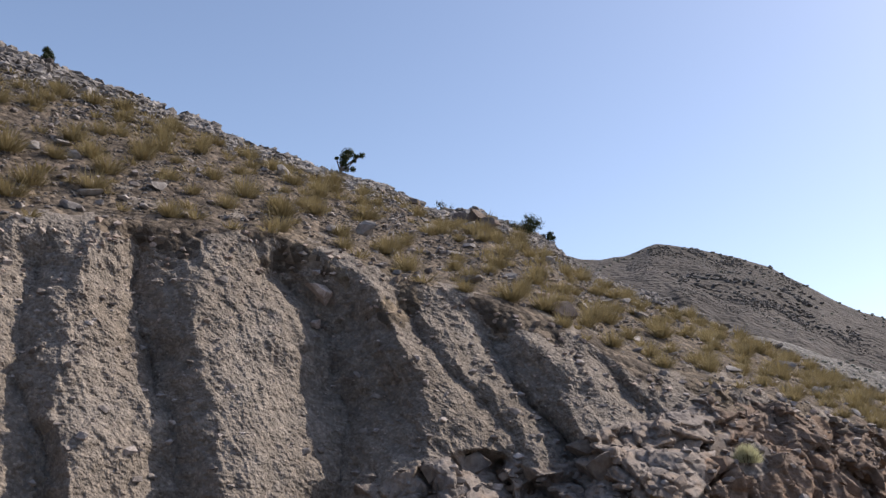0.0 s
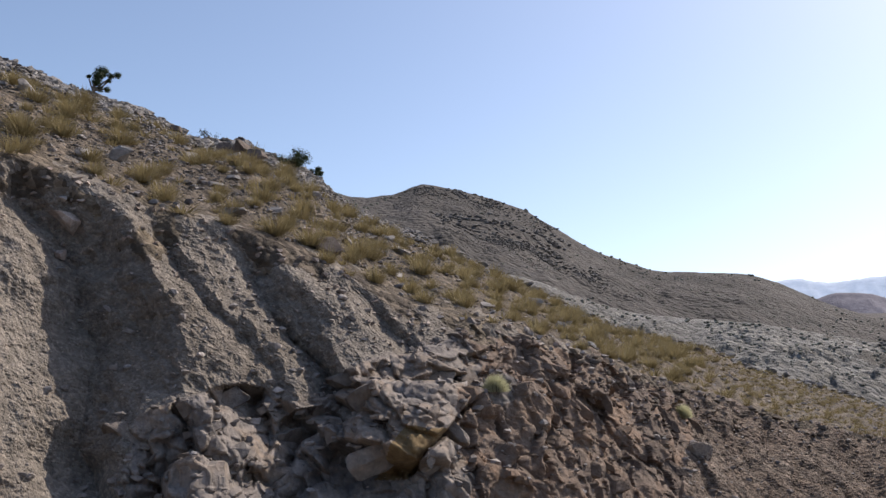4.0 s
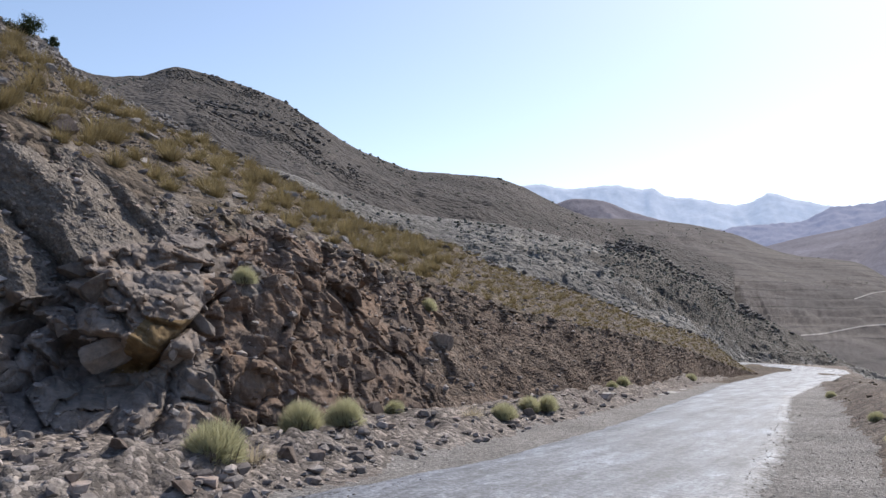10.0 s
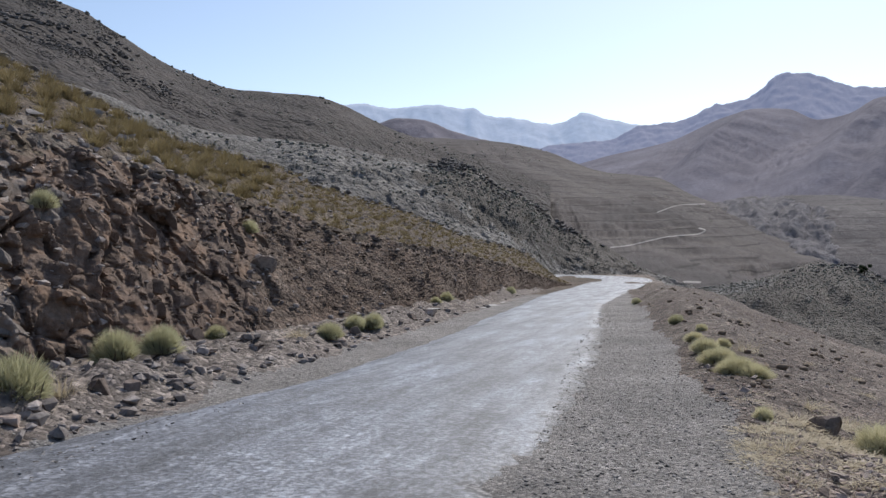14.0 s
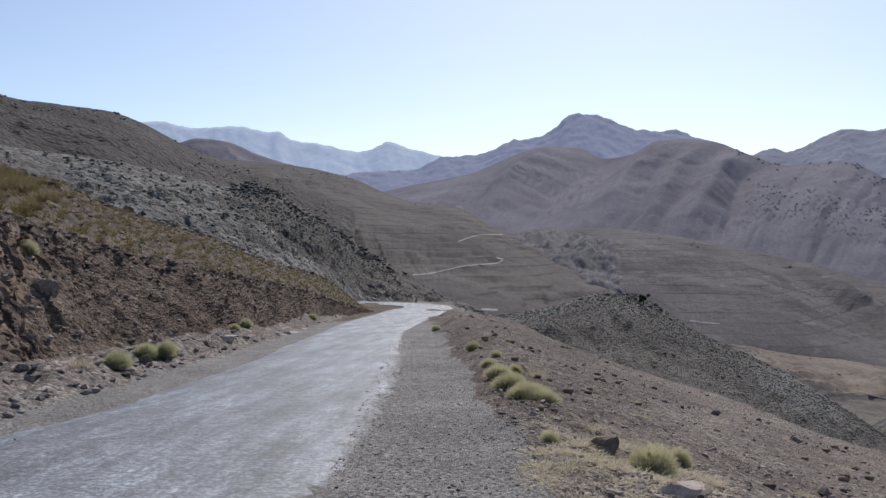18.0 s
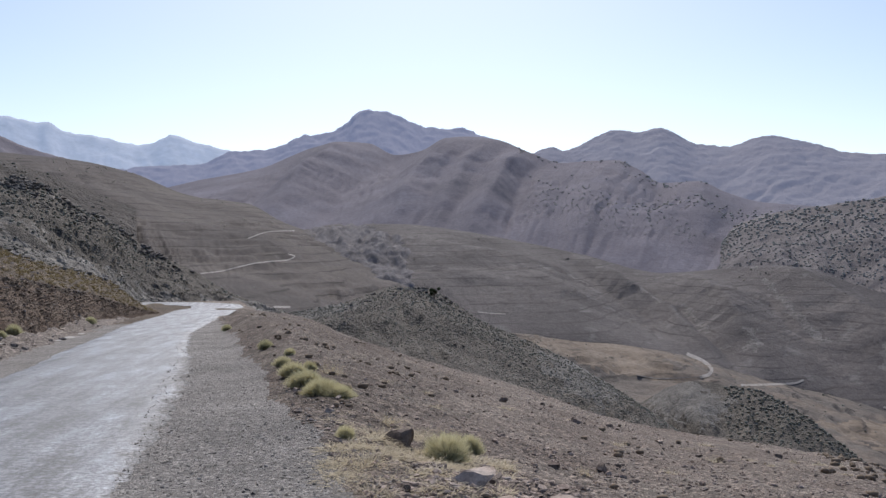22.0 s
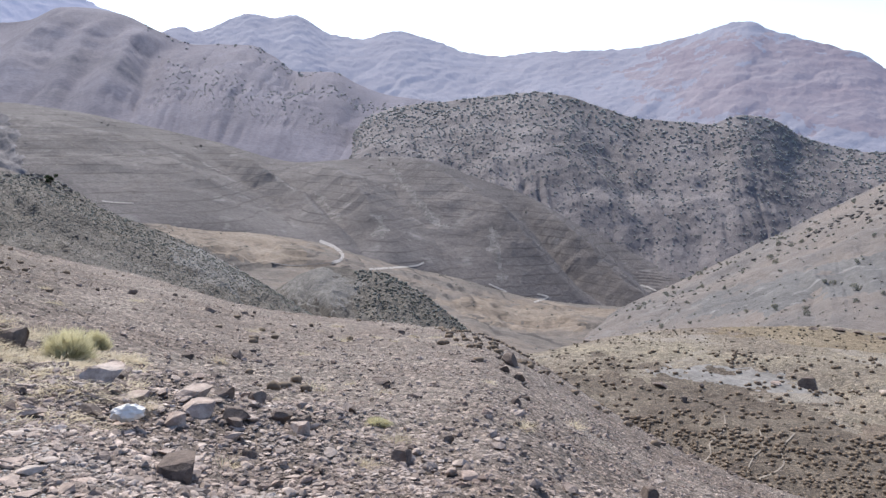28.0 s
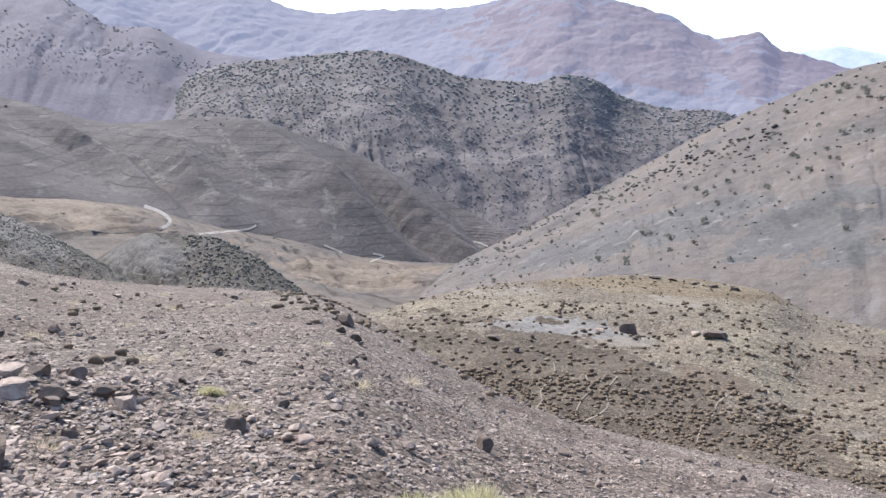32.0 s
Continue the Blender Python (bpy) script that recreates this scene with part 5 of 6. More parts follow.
def tree(name, label, at, tall, wide, lumps, leaf, seed, lean=0.0, leaves=900, bare=False, clump=0.6, lobes=None, turn=0.0):
    """A small juniper: forked trunk, limbs and a ragged crown of many small leaf blades."""
    g = np.random.default_rng(seed)
    root = new(name)
    root.location = at
    root.rotation_euler = (0, 0, math.radians(turn))
    tagged(root, label, "tree" if tall > 0.95 else "bush")
    tv, tf = [], []
    fork = np.array((lean * tall * 0.2, 0, tall * 0.22))
    limb(tv, tf, (0, 0, -0.15), fork, 0.06 * tall, 0.045 * tall, 8)
    lv, lf, mids, radii = [], [], [], []
    lumps = len(lobes) if lobes else lumps
    for i in range(lumps):
        t = i / max(lumps - 1, 1)
        m = np.array(((g.uniform(-0.5, 0.5)) * wide + lean * tall * t * 0.6, g.uniform(-0.3, 0.3) * wide, tall * (0.36 + 0.48 * t ** 0.8)))
        if lobes:
            m = np.array((lobes[i][0], g.uniform(-0.15, 0.15), lobes[i][1])) * tall
        mids.append(m)
        radii.append(lobes[i][2] * tall if lobes else wide * clump / lumps ** 0.5)
        knee = fork + (m - fork) * 0.5 + g.normal(0, 0.04, 3) * tall
        limb(lv, lf, fork, knee, 0.03 * tall, 0.02 * tall, 5)
        limb(lv, lf, knee, m, 0.02 * tall, 0.008 * tall, 5)
        for _ in range(5 if bare else 2):
            limb(lv, lf, knee + (m - knee) * g.uniform(0.2, 1), m + np.clip(g.normal(0, 0.16, 3), -0.25, 0.25) * wide * (0.45 if lobes else 1), 0.01 * tall, 0.004 * tall, 4)
    part("trunk", mesh_of("trunk", tv, tf, M_BARK, False), M_BARK, root)
    part("limbs", mesh_of("limbs", lv, lf, M_BARK, False), M_BARK, root)
    cv, cf = [], []
    for i in range(leaves):
        k = i % lumps if not lobes else int(g.choice(lumps, p=np.array(radii) ** 2 / np.sum(np.square(radii))))
        m = mids[k]
        n = g.normal(size=3)
        n /= np.linalg.norm(n)
        c = m + n * radii[k] * g.uniform(0.2, 1.1) * (1, 1, 0.85)
        u = np.cross(n, g.normal(size=3))
        u *= leaf * g.uniform(0.6, 1.5) / np.linalg.norm(u)
        w = np.cross(n, u) * 0.6
        k = len(cv)
        cv += [c - u, c + w, c + u, c - w]
        cf.append((k, k + 1, k + 2, k + 3))
    part("crown", mesh_of("crown", cv, cf, M_LEAF), M_LEAF, root)
    return root


def up_on_crest(az, back=0.0):
    p, A, V = SURFACES["bank"]
    j = int(np.argmin(np.abs(A[0] - az)))
    i = int(np.argmin(np.abs(V[:, 0] - (2.0 - back))))
    return p[i, j]


tree("juniper_tree", "small dark green juniper tree alone on the slope's skyline", up_on_crest(-66.3, 0.02) + (0, 0, 0.12), 1.35, 1.35, 9, 0.03, 3, lean=0.2, leaves=3400, turn=66,
     lobes=[(0.22, 0.8, 0.2), (0.13, 0.62, 0.16), (0.1, 0.46, 0.15), (0.62, 0.73, 0.11), (0.45, 0.7, 0.1), (0.38, 0.25, 0.1), (0.2, 0.3, 0.1), (-0.1, 0.63, 0.07), (0.41, 0.55, 0.07)])
tree("juniper_bush", "dense dark juniper on the stony crest", up_on_crest(-85.7, 0.02), 0.66, 0.62, 6, 0.035, 4, leaves=1300)
tree("juniper_bush", "tiny dark bush on the skyline", up_on_crest(-79.3, 0.01), 0.36, 0.2, 3, 0.025, 5, leaves=260)
tree("thorn_bush", "sparse twiggy bush on the skyline", up_on_crest(-59.0, 0.01), 0.6, 0.8, 7, 0.02, 6, leaves=260, bare=True)
tree("juniper_bush", "broad dark green bush beside a boulder on the slope", up_on_crest(-53.7, 0.05), 0.62, 1.7, 15, 0.03, 8, leaves=6500, clump=0.85)
tree("juniper_bush", "low dark bush on the slope's skyline", up_on_crest(-52.0, 0.03), 0.55, 0.6, 5, 0.035, 9, leaves=700)

knoll = SURFACES["dark_knoll"][0]
tree("juniper_bush", "tall dark bush on top of the scrubby knoll", knoll[0][int(np.argmin(np.abs(knoll[2][:, 0] - 0.86))), int(np.argmin(np.abs(knoll[1][0] - 9.6)))], 1.5, 1.3, 8, 0.1, 12, leaves=1100)

# ---- boulders ----
ROCKS = [mesh_of("rock", *rock_shape(30 + k, 3, 9, 0.95, True), M_STONE) for k in range(10)]
ROCKS_DARK = []
M_STONE_DARK = earth("dark_stone", [(0.3, (0.102, 0.0782, 0.0663)), (0.5, (0.1615, 0.1258, 0.1054)), (0.7, (0.238, 0.1972, 0.1717))], 0.4, 0.07, 0.6, 0.7)
for k in range(5):
    ROCKS_DARK.append(mesh_of("rock", *rock_shape(70 + k, 3, 9, 1.0, True), M_STONE_DARK))


def boulder(at, wide, tall, k, label, dark=False, turn=0.0, group=""):
    """One stone, sunk a little into what it lies on."""
    me = (ROCKS_DARK if dark else ROCKS)[k % (5 if dark else 10)]
    ob = new("boulder", me)
    ob.location = (at[0], at[1], at[2] - 0.12 * tall)
    ob.scale = (wide * 1.1, wide * 1.1, tall * (1.15 if wide < 0.35 else 1.35))
    ob.rotation_euler = (0, 0, turn)
    return tagged(ob, label, "boulder" if wide > 0.3 else "rock", group)


# heading, elevation of the base, width and height in metres, dark
STONES = [(7.3, -12.9, 0.42, 0.3, 1), (12.0, -15.4, 0.34, 0.24, 0), (7.6, -15.3, 0.18, 0.1, 0), (9.8, -14.4, 0.17, 0.1, 1), (5.6, -17.4, 0.2, 0.14, 0), (11.2, -17.1, 0.18, 0.12, 1), (7.5, -15.6, 0.15, 0.07, 1),
          (6.8, -16.4, 0.14, 0.08, 1), (16.3, -18.2, 0.2, 0.12, 0), (19.9, -18.6, 0.16, 0.13, 1), (13.2, -15.3, 0.12, 0.09, 1), (38.0, -14.8, 0.42, 0.28, 1), (20.7, -11.6, 0.3, 0.16, 1), (23.8, -12.5, 0.3, 0.16, 0),
          (52.7, -22.6, 0.22, 0.14, 1), (35, -22.1, 0.18, 0.1, 0), (22.7, -18.4, 0.22, 0.13, 1), (19.3, -16.8, 0.2, 0.16, 1), (24.2, -19.2, 0.22, 0.13, 0), (17.4, -16.5, 0.3, 0.1, 0), (20, -18.0, 0.26, 0.15, 1),
          (56.9, -14.8, 1.2, 0.8, 1), (55, -14.8, 0.6, 0.45, 0), (54.0, -14.9, 0.5, 0.4, 1), (62.3, -14.6, 1.5, 0.6, 1), (60.9, -14.5, 0.7, 0.35, 0), (50.5, -15.4, 0.4, 0.3, 1), (48.0, -15.6, 1.2, 0.4, 1), (49.5, -16.4, 0.6, 0.6, 1), (16.6, -21.4, 0.36, 0.26, 1), (13.9, -16.6, 0.3, 0.16, 0), (17.6, -17.6, 0.26, 0.14, 0), (21.0, -16.9, 0.2, 0.16, 0), (29.6, -16.2, 0.34, 0.14, 1), (17.0, -14.2, 0.2, 0.12, 1)]
for k, (az, el, w, h, dark) in enumerate(STONES):
    at = sight(az, el)
    if at is not None:
        boulder(at, w, h, k, ("dark brown" if dark else "pale grey-brown") + (" angular boulder on the stony spur" if w > 0.35 else " broken stone lying beside the gravel verge"), dark, k * 1.7)
VERGE = [(-37.8, -9.8, 0.4, 0.34, 1), (-36, -9.7, 0.26, 0.2, 1), (-42.5, -11.1, 0.34, 0.2, 0), (-32, -6.9, 0.36, 0.26, 1), (-44.4, -11.3, 0.3, 0.16, 1), (-50.7, -10.4, 0.28, 0.14, 1), (-50.4, -11.2, 0.26, 0.16, 0), (-31.0, -7.8, 0.2, 0.14, 0),
         (-21.9, -6.9, 0.3, 0.2, 1), (-23, -7.4, 0.3, 0.2, 0), (-28.2, -7.7, 0.25, 0.16, 1), (-26.7, -7.3, 0.25, 0.17, 0), (-18.2, -6.1, 0.35, 0.22, 1), (-17, -5.8, 0.4, 0.22, 0), (-54.5, -8.6, 0.3, 0.2, 0), (-48.1, -8.6, 0.3, 0.2, 1), (-40.8, -8.9, 0.25, 0.18, 0)]
for k, (az, el, w, h, dark) in enumerate(VERGE):
    at = sight(az, el)
    if at is not None:
        boulder(at, w, h, k + 3, ("dark" if dark else "grey") + " broken stone fallen to the foot of the road cut", dark, k * 2.3)
SLOPE_ROCKS = [(-67.7, 10.9, 0.62, 0.42, 0, "brown boulder stuck in the eroded earth face"), (-68, 9.2, 0.4, 0.3, 0, "brown stone stuck in the eroded earth face"), (-52.5, 13.0, 0.49, 0.59, 1, "dark standing boulder among dry tussocks"),
               (-27.3, 3.7, 0.52, 0.35, 1, "dark boulder lying on the tussock slope"), (-57.2, 16.4, 1.0, 0.6, 1, "dark rock outcrop on the skyline"), (-58.0, 16.3, 0.65, 0.42, 1, "dark rock outcrop on the skyline"), (-56.3, 16.0, 0.9, 0.6, 1, "dark rock outcrop on the skyline"),
               (-63.5, 17.9, 0.7, 0.35, 1, "dark flat rock on the skyline"), (-61.5, 17.3, 0.9, 0.35, 1, "dark flat rock on the skyline"), (-52.7, 11.4, 0.6, 0.3, 0, "pale flat slab on the slope"), (-51.5, 10.4, 0.65, 0.35, 1, "dark rock ledge at the brow of the cut"), (-42, 7.4, 0.3, 0.2, 0, "pale stone on the tussock slope")]
for k, (az, el, w, h, dark, label) in enumerate(SLOPE_ROCKS):
    at = sight(az, el)
    if at is not None:
        boulder(at, w, h, k + 1, label, dark, k * 1.3)

# ---- shrubs and tussocks ----
def broom_shape(seed, stems=3300):
    """A dome of fine stems that fan out from a dense heart, about 1 m wide and 0.42 m high."""
    g = np.random.default_rng(seed)
    verts, faces = [], []
    for _ in range(stems):
        th, c = g.uniform(0, 2 * math.pi), g.uniform(0.04, 1) ** 0.8
        d = np.array([math.cos(th) * math.sqrt(1 - c * c), math.sin(th) * math.sqrt(1 - c * c), c])
        lump = 0.86 + 0.3 * math.sin(3 * th + seed) * math.sin(2.3 * c + seed) * (1 - c)
        tip = d * (0.46, 0.46, 0.4) * lump * g.uniform(0.5, 1.0) ** 0.5 * g.uniform(0.93, 1.08)
        lean = np.array([g.normal(0, 0.05), g.normal(0, 0.05), 0.05 * abs(g.normal())])
        foot = tip * g.uniform(0.25, 0.6) - lean
        side = np.cross(d, g.normal(size=3))
        side *= 0.0028 * g.uniform(0.6, 1.3) / np.linalg.norm(side)
        mid = (foot + tip) / 2 + (0, 0, 0.012)
        k = len(verts)
        foot[2], mid[2], tip[2] = max(foot[2], 0), max(mid[2], 0.01), max(tip[2], 0.015)
        verts += [foot - side, foot + side, mid - side * 0.9, mid + side * 0.9, tip - side * 0.25, tip + side * 0.25]
        faces += [(k, k + 1, k + 3, k + 2), (k + 2, k + 3, k + 5, k + 4)]
    return np.array(verts), faces


BROOMS = [mesh_of("stems", *broom_shape(200 + k), M_BROOM) for k in range(4)]
DRY = [mesh_of("blades", *tuft_shape(220 + k, 330, 0.95, 0.3, 0.008, 0.52, 0.2), M_TUFT) for k in range(5)]
M_STRAW = leafy("straw", (0.44, 0.37, 0.25), (0.68, 0.6, 0.44), through_light=0.4)


def shrub(name, shapes, at, wide, tall, k, label, category="shrub", group=""):
    ob = new(name, shapes[k % len(shapes)])
    ob.location = (at[0], at[1], at[2] - 0.02)
    ob.scale = (wide, wide, tall / 0.48)
    ob.rotation_euler = (0, 0, k * 1.9)
    return tagged(ob, label, category, group)


WOODY = [mesh_of("woody_base", *tuft_shape(280 + k, 90, 0.9, 0.1, 0.008, 0.24, 0.2), M_BARK) for k in range(2)]


PALE_BROOMS = [mesh_of("stems", *broom_shape(210 + k), M_BROOM_DRY) for k in range(2)]


def broom(at, wide, tall, k, label, pale=False):
    """A broom shrub: a woody base and a dome of fine green stems."""
    root = new("broom_shrub")
    root.location = (at[0], at[1], at[2] - 0.02)
    tagged(root, label, "shrub")
    for name, me in (("foliage", PALE_BROOMS[k % 2] if pale else BROOMS[k % 4]), ("woody_base", WOODY[k % 2])):
        ob = new(name, me)
        ob.parent = root
        ob.scale = (wide, wide, tall / 0.42)
        ob.rotation_euler = (0, 0, k * 1.9)
    return root


GREEN = [(-42.3, -9.7, 0.98, 0.62), (-36.8, -8.0, 0.88, 0.62), (-34.0, -7.6, 0.74, 0.5), (-30.7, -6.9, 0.55, 0.34), (-23.6, -7.2, 0.8, 0.45), (-21.9, -6.7, 0.75, 0.5), (-20.7, -6.6, 0.7, 0.5), (-15.9, -4.95, 0.75, 0.5), (-16.6, -5.1, 0.6, 0.35), (-11.7, -4.5, 0.8, 0.5),
         (-40.5, 1.4, 0.55, 0.4), (-28.5, -0.3, 0.6, 0.45), (10.2, -13.8, 0.82, 0.46), (11.7, -13.4, 0.5, 0.36), (3.6, -12.3, 0.34, 0.22), (3.2, -9.7, 0.75, 0.28), (2.2, -9.5, 0.95, 0.36), (1.2, -8.9, 0.9, 0.36), (0.4, -8.2, 0.8, 0.34), (-0.2, -7.6, 0.6, 0.28), (-3.7, -5.25, 0.75, 0.4), (-1.3, -6.5, 0.6, 0.35), (0.2, -6.9, 0.4, 0.22), (1.4, -7.9, 0.4, 0.24),
         (46.2, -27.5, 0.9, 0.42), (42.5, -27.8, 0.7, 0.36), (50, -27.6, 0.75, 0.38), (29.1, -18.7, 0.4, 0.1)]
for k, (az, el, w, h) in enumerate(GREEN):
    at = sight(az, el)
    if at is not None:
        broom(at, w * (1.2 if az < -8 else 1.0), h * (1.1 if az < -8 else 1.0), k, "yellow-green broom shrub growing " + ("from a crack in the rock" if el > -2 else "at the foot of the road cut" if az < -8 else "on the stony verge"), az > -1)
DEAD = [(-39.9, -9.7, 0.5, 0.3), (4.9, -14.0, 0.5, 0.16), (5.6, -12.2, 0.5, 0.14), (6.2, -11.4, 0.5, 0.18), (8.4, -12.3, 0.4, 0.16), (5.2, -15.8, 0.4, 0.1), (19.0, -14.6, 0.26, 0.16), (2.8, -8.2, 0.5, 0.3), (27, -13.5, 0.4, 0.14), (25, -16.5, 0.35, 0.12), (14, -17.0, 0.3, 0.1), (-25.6, -7.0, 0.5, 0.25)]
STRAWS = [mesh_of("blades", *tuft_shape(240 + k, 260, 0.75, 0.6, 0.005, 0.62, 0.34), M_STRAW) for k in range(3)]
for k, (az, el, w, h) in enumerate(DEAD):
    at = sight(az, el)
    if at is not None:
        shrub("dry_grass_tuft", STRAWS, at, w, h, k, "straw-coloured dry grass tuft on the stones", "grass")

BANK = SURFACES["bank"]
brow = lambda p, A, V: (0.3 + smooth(fbm(p, 3.0, 3), -0.15, 0.25)) * (0.5 + 0.7 * np.exp(-((V - 1.12) / 0.16) ** 2) * smooth(A, -62, -50))


def spaced(at, gap, most):
    """Places that keep their distance from one another."""
    kept = []
    for q in at:
        if all((q[0] - o[0]) ** 2 + (q[1] - o[1]) ** 2 + (q[2] - o[2]) ** 2 > gap * gap for o in kept):
            kept.append(q)
            if len(kept) >= most:
                break
    return np.array(kept)


near = grid_spots(BANK, 900, 51, (-91, -27), (1.01, 1.75), density=brow)
near = spaced(near, 0.85, 290)
g = np.random.default_rng(5)
for k, at in enumerate(near):
    w = g.uniform(0.5, 1.0)
    shrub("tussock", DRY, at, w, w * g.uniform(0.6, 0.8), k, "golden dry grass tussock on the stony slope", "grass tussock", "tussocks on the slope")
rest = grid_spots(BANK, 4200, 52, (-91, -8), (1.0, 1.99), density=lambda p, A, V: (0.15 + smooth(fbm(p, 4.0, 3), -0.4, 0.3)) * (0.3 + 1.4 * smooth(A, -48, -32)))
rest = spaced(rest, 0.62, 2300)
low = spaced(grid_spots(BANK, 2600, 53, (-34, -8.5), (0.98, 1.99)), 0.85, 750)
joined("tussocks", [tuft_shape(270 + k, 50, 0.95, 0.3, 0.024, 0.52, 0.2) for k in range(4)], low, g.uniform(0.28, 0.6, len(low)), M_TUFT_BROWN, "golden dry tussocks along the road cut's brow", "grass", stretch=0.85)
joined("tussocks", [tuft_shape(260 + k, 48, 0.95, 0.3, 0.022, 0.52, 0.2) for k in range(4)], rest, g.uniform(0.28, 0.7, len(rest)), M_TUFT, "scattered golden dry tussocks on the upper slope", "grass")

SMALL = [stone_shape(300 + k, 9) for k in range(10)]
MIDDLE = [stone_shape(320 + k, 15, 0.6) for k in range(12)]


def stones(name, at, lo, hi, label, seed, mat, shapes=SMALL, power=3.0):
    gg = np.random.default_rng(seed)
    size = lo + (hi - lo) * gg.uniform(size=len(at)) ** power
    return joined(name, shapes, at, size, mat, label, "stones", seed=seed)


stones("slope_stones", grid_spots(BANK, 9500, 61, (-91, -10), (1.04, 2.0), density=lambda p, A, V: (0.04 + smooth(fbm(p, 2.5, 3), -0.4, 0.3)) * (1 - 0.95 * smooth(A, -50, -40))), 0.08, 0.72, "grey stones strewn over the tussock slope", 61, M_SLOPESTONE, MIDDLE)
stones("face_stones", grid_spots(BANK, 2600, 62, (-91, -12), (0.0, 1.0)), 0.04, 0.2, "small stones in the face of the road cut", 62, M_STONE)


def ground_spots(n, seed, az, r, lat=None, keep=None, power=1.0):
    """Random places on the ground between two headings and distances, closer together near by."""
    gg = np.random.default_rng(seed)
    a = gg.uniform(*az, n)
    d = np.exp(math.log(r[0]) + gg.uniform(size=n) ** power * math.log(r[1] / r[0]))
    x, y = d * np.sin(np.radians(a)), d * np.cos(np.radians(a))
    al, la = along_lat(x, y)
    ok = np.ones(n, bool)
    if lat is not None:
        ok &= (la > lat[0]) & (la < lat[1])
    if keep is not None:
        ok &= keep(np.stack([x, y, 0 * x], -1), gg.uniform(size=n))
    return np.array([drop(u, v) for u, v in zip(x[ok], y[ok])])


thin = lambda size, lo, hi: (lambda p, u: u < 0.08 + smooth(fbm(p, size, 3), lo, hi))
verge = ground_spots(26000, 71, (-92, -9), (7, 80), (-30, -5.3), thin(2.0, -0.4, 0.2))
stones("verge_rubble", verge, 0.02, 0.27, "broken stones along the foot of the road cut", 71, M_RUBBLE, MIDDLE, 3.8)
PEBBLES = [stone_shape(360 + k, 8, 0.4) for k in range(8)]
M_PEBBLE = earth("grey_pebble", [(0.3, (0.2, 0.188, 0.178)), (0.5, (0.28, 0.265, 0.25)), (0.7, (0.38, 0.362, 0.345))], 0.3, 0.05, 0.4, 0.5, vary=0.7)
stones("gravel", ground_spots(45000, 72, (-30, 22), (3.8, 34), (-0.75, 1.7)), 0.012, 0.06, "loose grey gravel on the road shoulder", 72, M_PEBBLE, PEBBLES)
stones("road_grit", ground_spots(14000, 77, (-62, -9), (5.5, 40), (-6.8, -4.4)), 0.012, 0.06, "loose grit along the road's edge", 77, M_PEBBLE, PEBBLES)
stones("slope_gravel", ground_spots(26000, 73, (0, 76), (3.3, 45), (1.2, 99)), 0.012, 0.085, "small brown stones on the falling slope", 73, M_STONE, MIDDLE)
stones("near_slope_gravel", ground_spots(30000, 80, (2, 74), (3.3, 16), (1.2, 99)), 0.014, 0.07, "brown gravel on the near part of the falling slope", 80, M_STONE, PEBBLES)
stones("slope_rubble", ground_spots(4500, 74, (-4, 76), (6, 60), (1.2, 99), thin(3.0, -0.05, 0.3)), 0.04, 0.17, "broken stones on the falling slope", 74, M_STONE, MIDDLE)
M_RUBBLE_BROWN = earth("brown_rubble", [(0.3, (0.1, 0.077, 0.06)), (0.5, (0.15, 0.118, 0.092)), (0.7, (0.21, 0.172, 0.138))], 0.5, 0.08, 0.5, 0.6, vary=0.5)
FLAKES = [stone_shape(340 + k, 12, 0.3) for k in range(10)]
in_heap = lambda p, u: u < 1 - smooth(np.hypot(p[..., 0], p[..., 1]) + 0.7 * fbm(p, 0.8, 3), 8.8, 10.0)
heap = ground_spots(16000, 75, (5, 33), (3.6, 10.5), (0.9, 99), in_heap)
M_FLAKE = earth("pinkish_flake", [(0.3, (0.253, 0.198, 0.1672)), (0.5, (0.374, 0.308, 0.2695)), (0.7, (0.462, 0.407, 0.3685))], 0.4, 0.06, 0.5, 0.6, vary=0.7)
stones("stone_heap", heap, 0.014, 0.08, "heap of broken pinkish stones at the verge's edge", 75, M_FLAKE, FLAKES, 3.0)
stones("stone_heap", ground_spots(650, 78, (6.5, 27), (5.0, 10.2), (0.9, 99), in_heap), 0.04, 0.16, "larger flat broken stones on the heap", 78, M_FLAKE, FLAKES, 2.5)
face = grid_spots(BANK, 1500, 63, (-36, -9), (0.0, 0.96), density=lambda p, A, V: 0.3 + smooth(fbm(p, 1.5, 3), -0.1, 0.3) + (V < 0.3))
stones("cut_rubble", face, 0.05, 0.34, "brown stones lodged in the red earth of the road cut", 63, M_RUBBLE_BROWN, MIDDLE, 3.0)
straw_at = ground_spots(6500, 79, (2.5, 14), (6.5, 13), (0.9, 99), lambda p, u: u < smooth(fbm(p, 0.7, 3), -0.05, 0.2) * np.exp(-((np.hypot(p[..., 0], p[..., 1]) - 9.8) / 1.7) ** 2))
BLADES = [tuft_shape(290 + k, 14, 0.98, 0.9, 0.02, 0.6, 0.5) for k in range(4)]
joined("straw", BLADES, straw_at, g.uniform(0.12, 0.3, len(straw_at)), M_STRAW, "trampled dry straw among the stones", "straw", stretch=0.5)

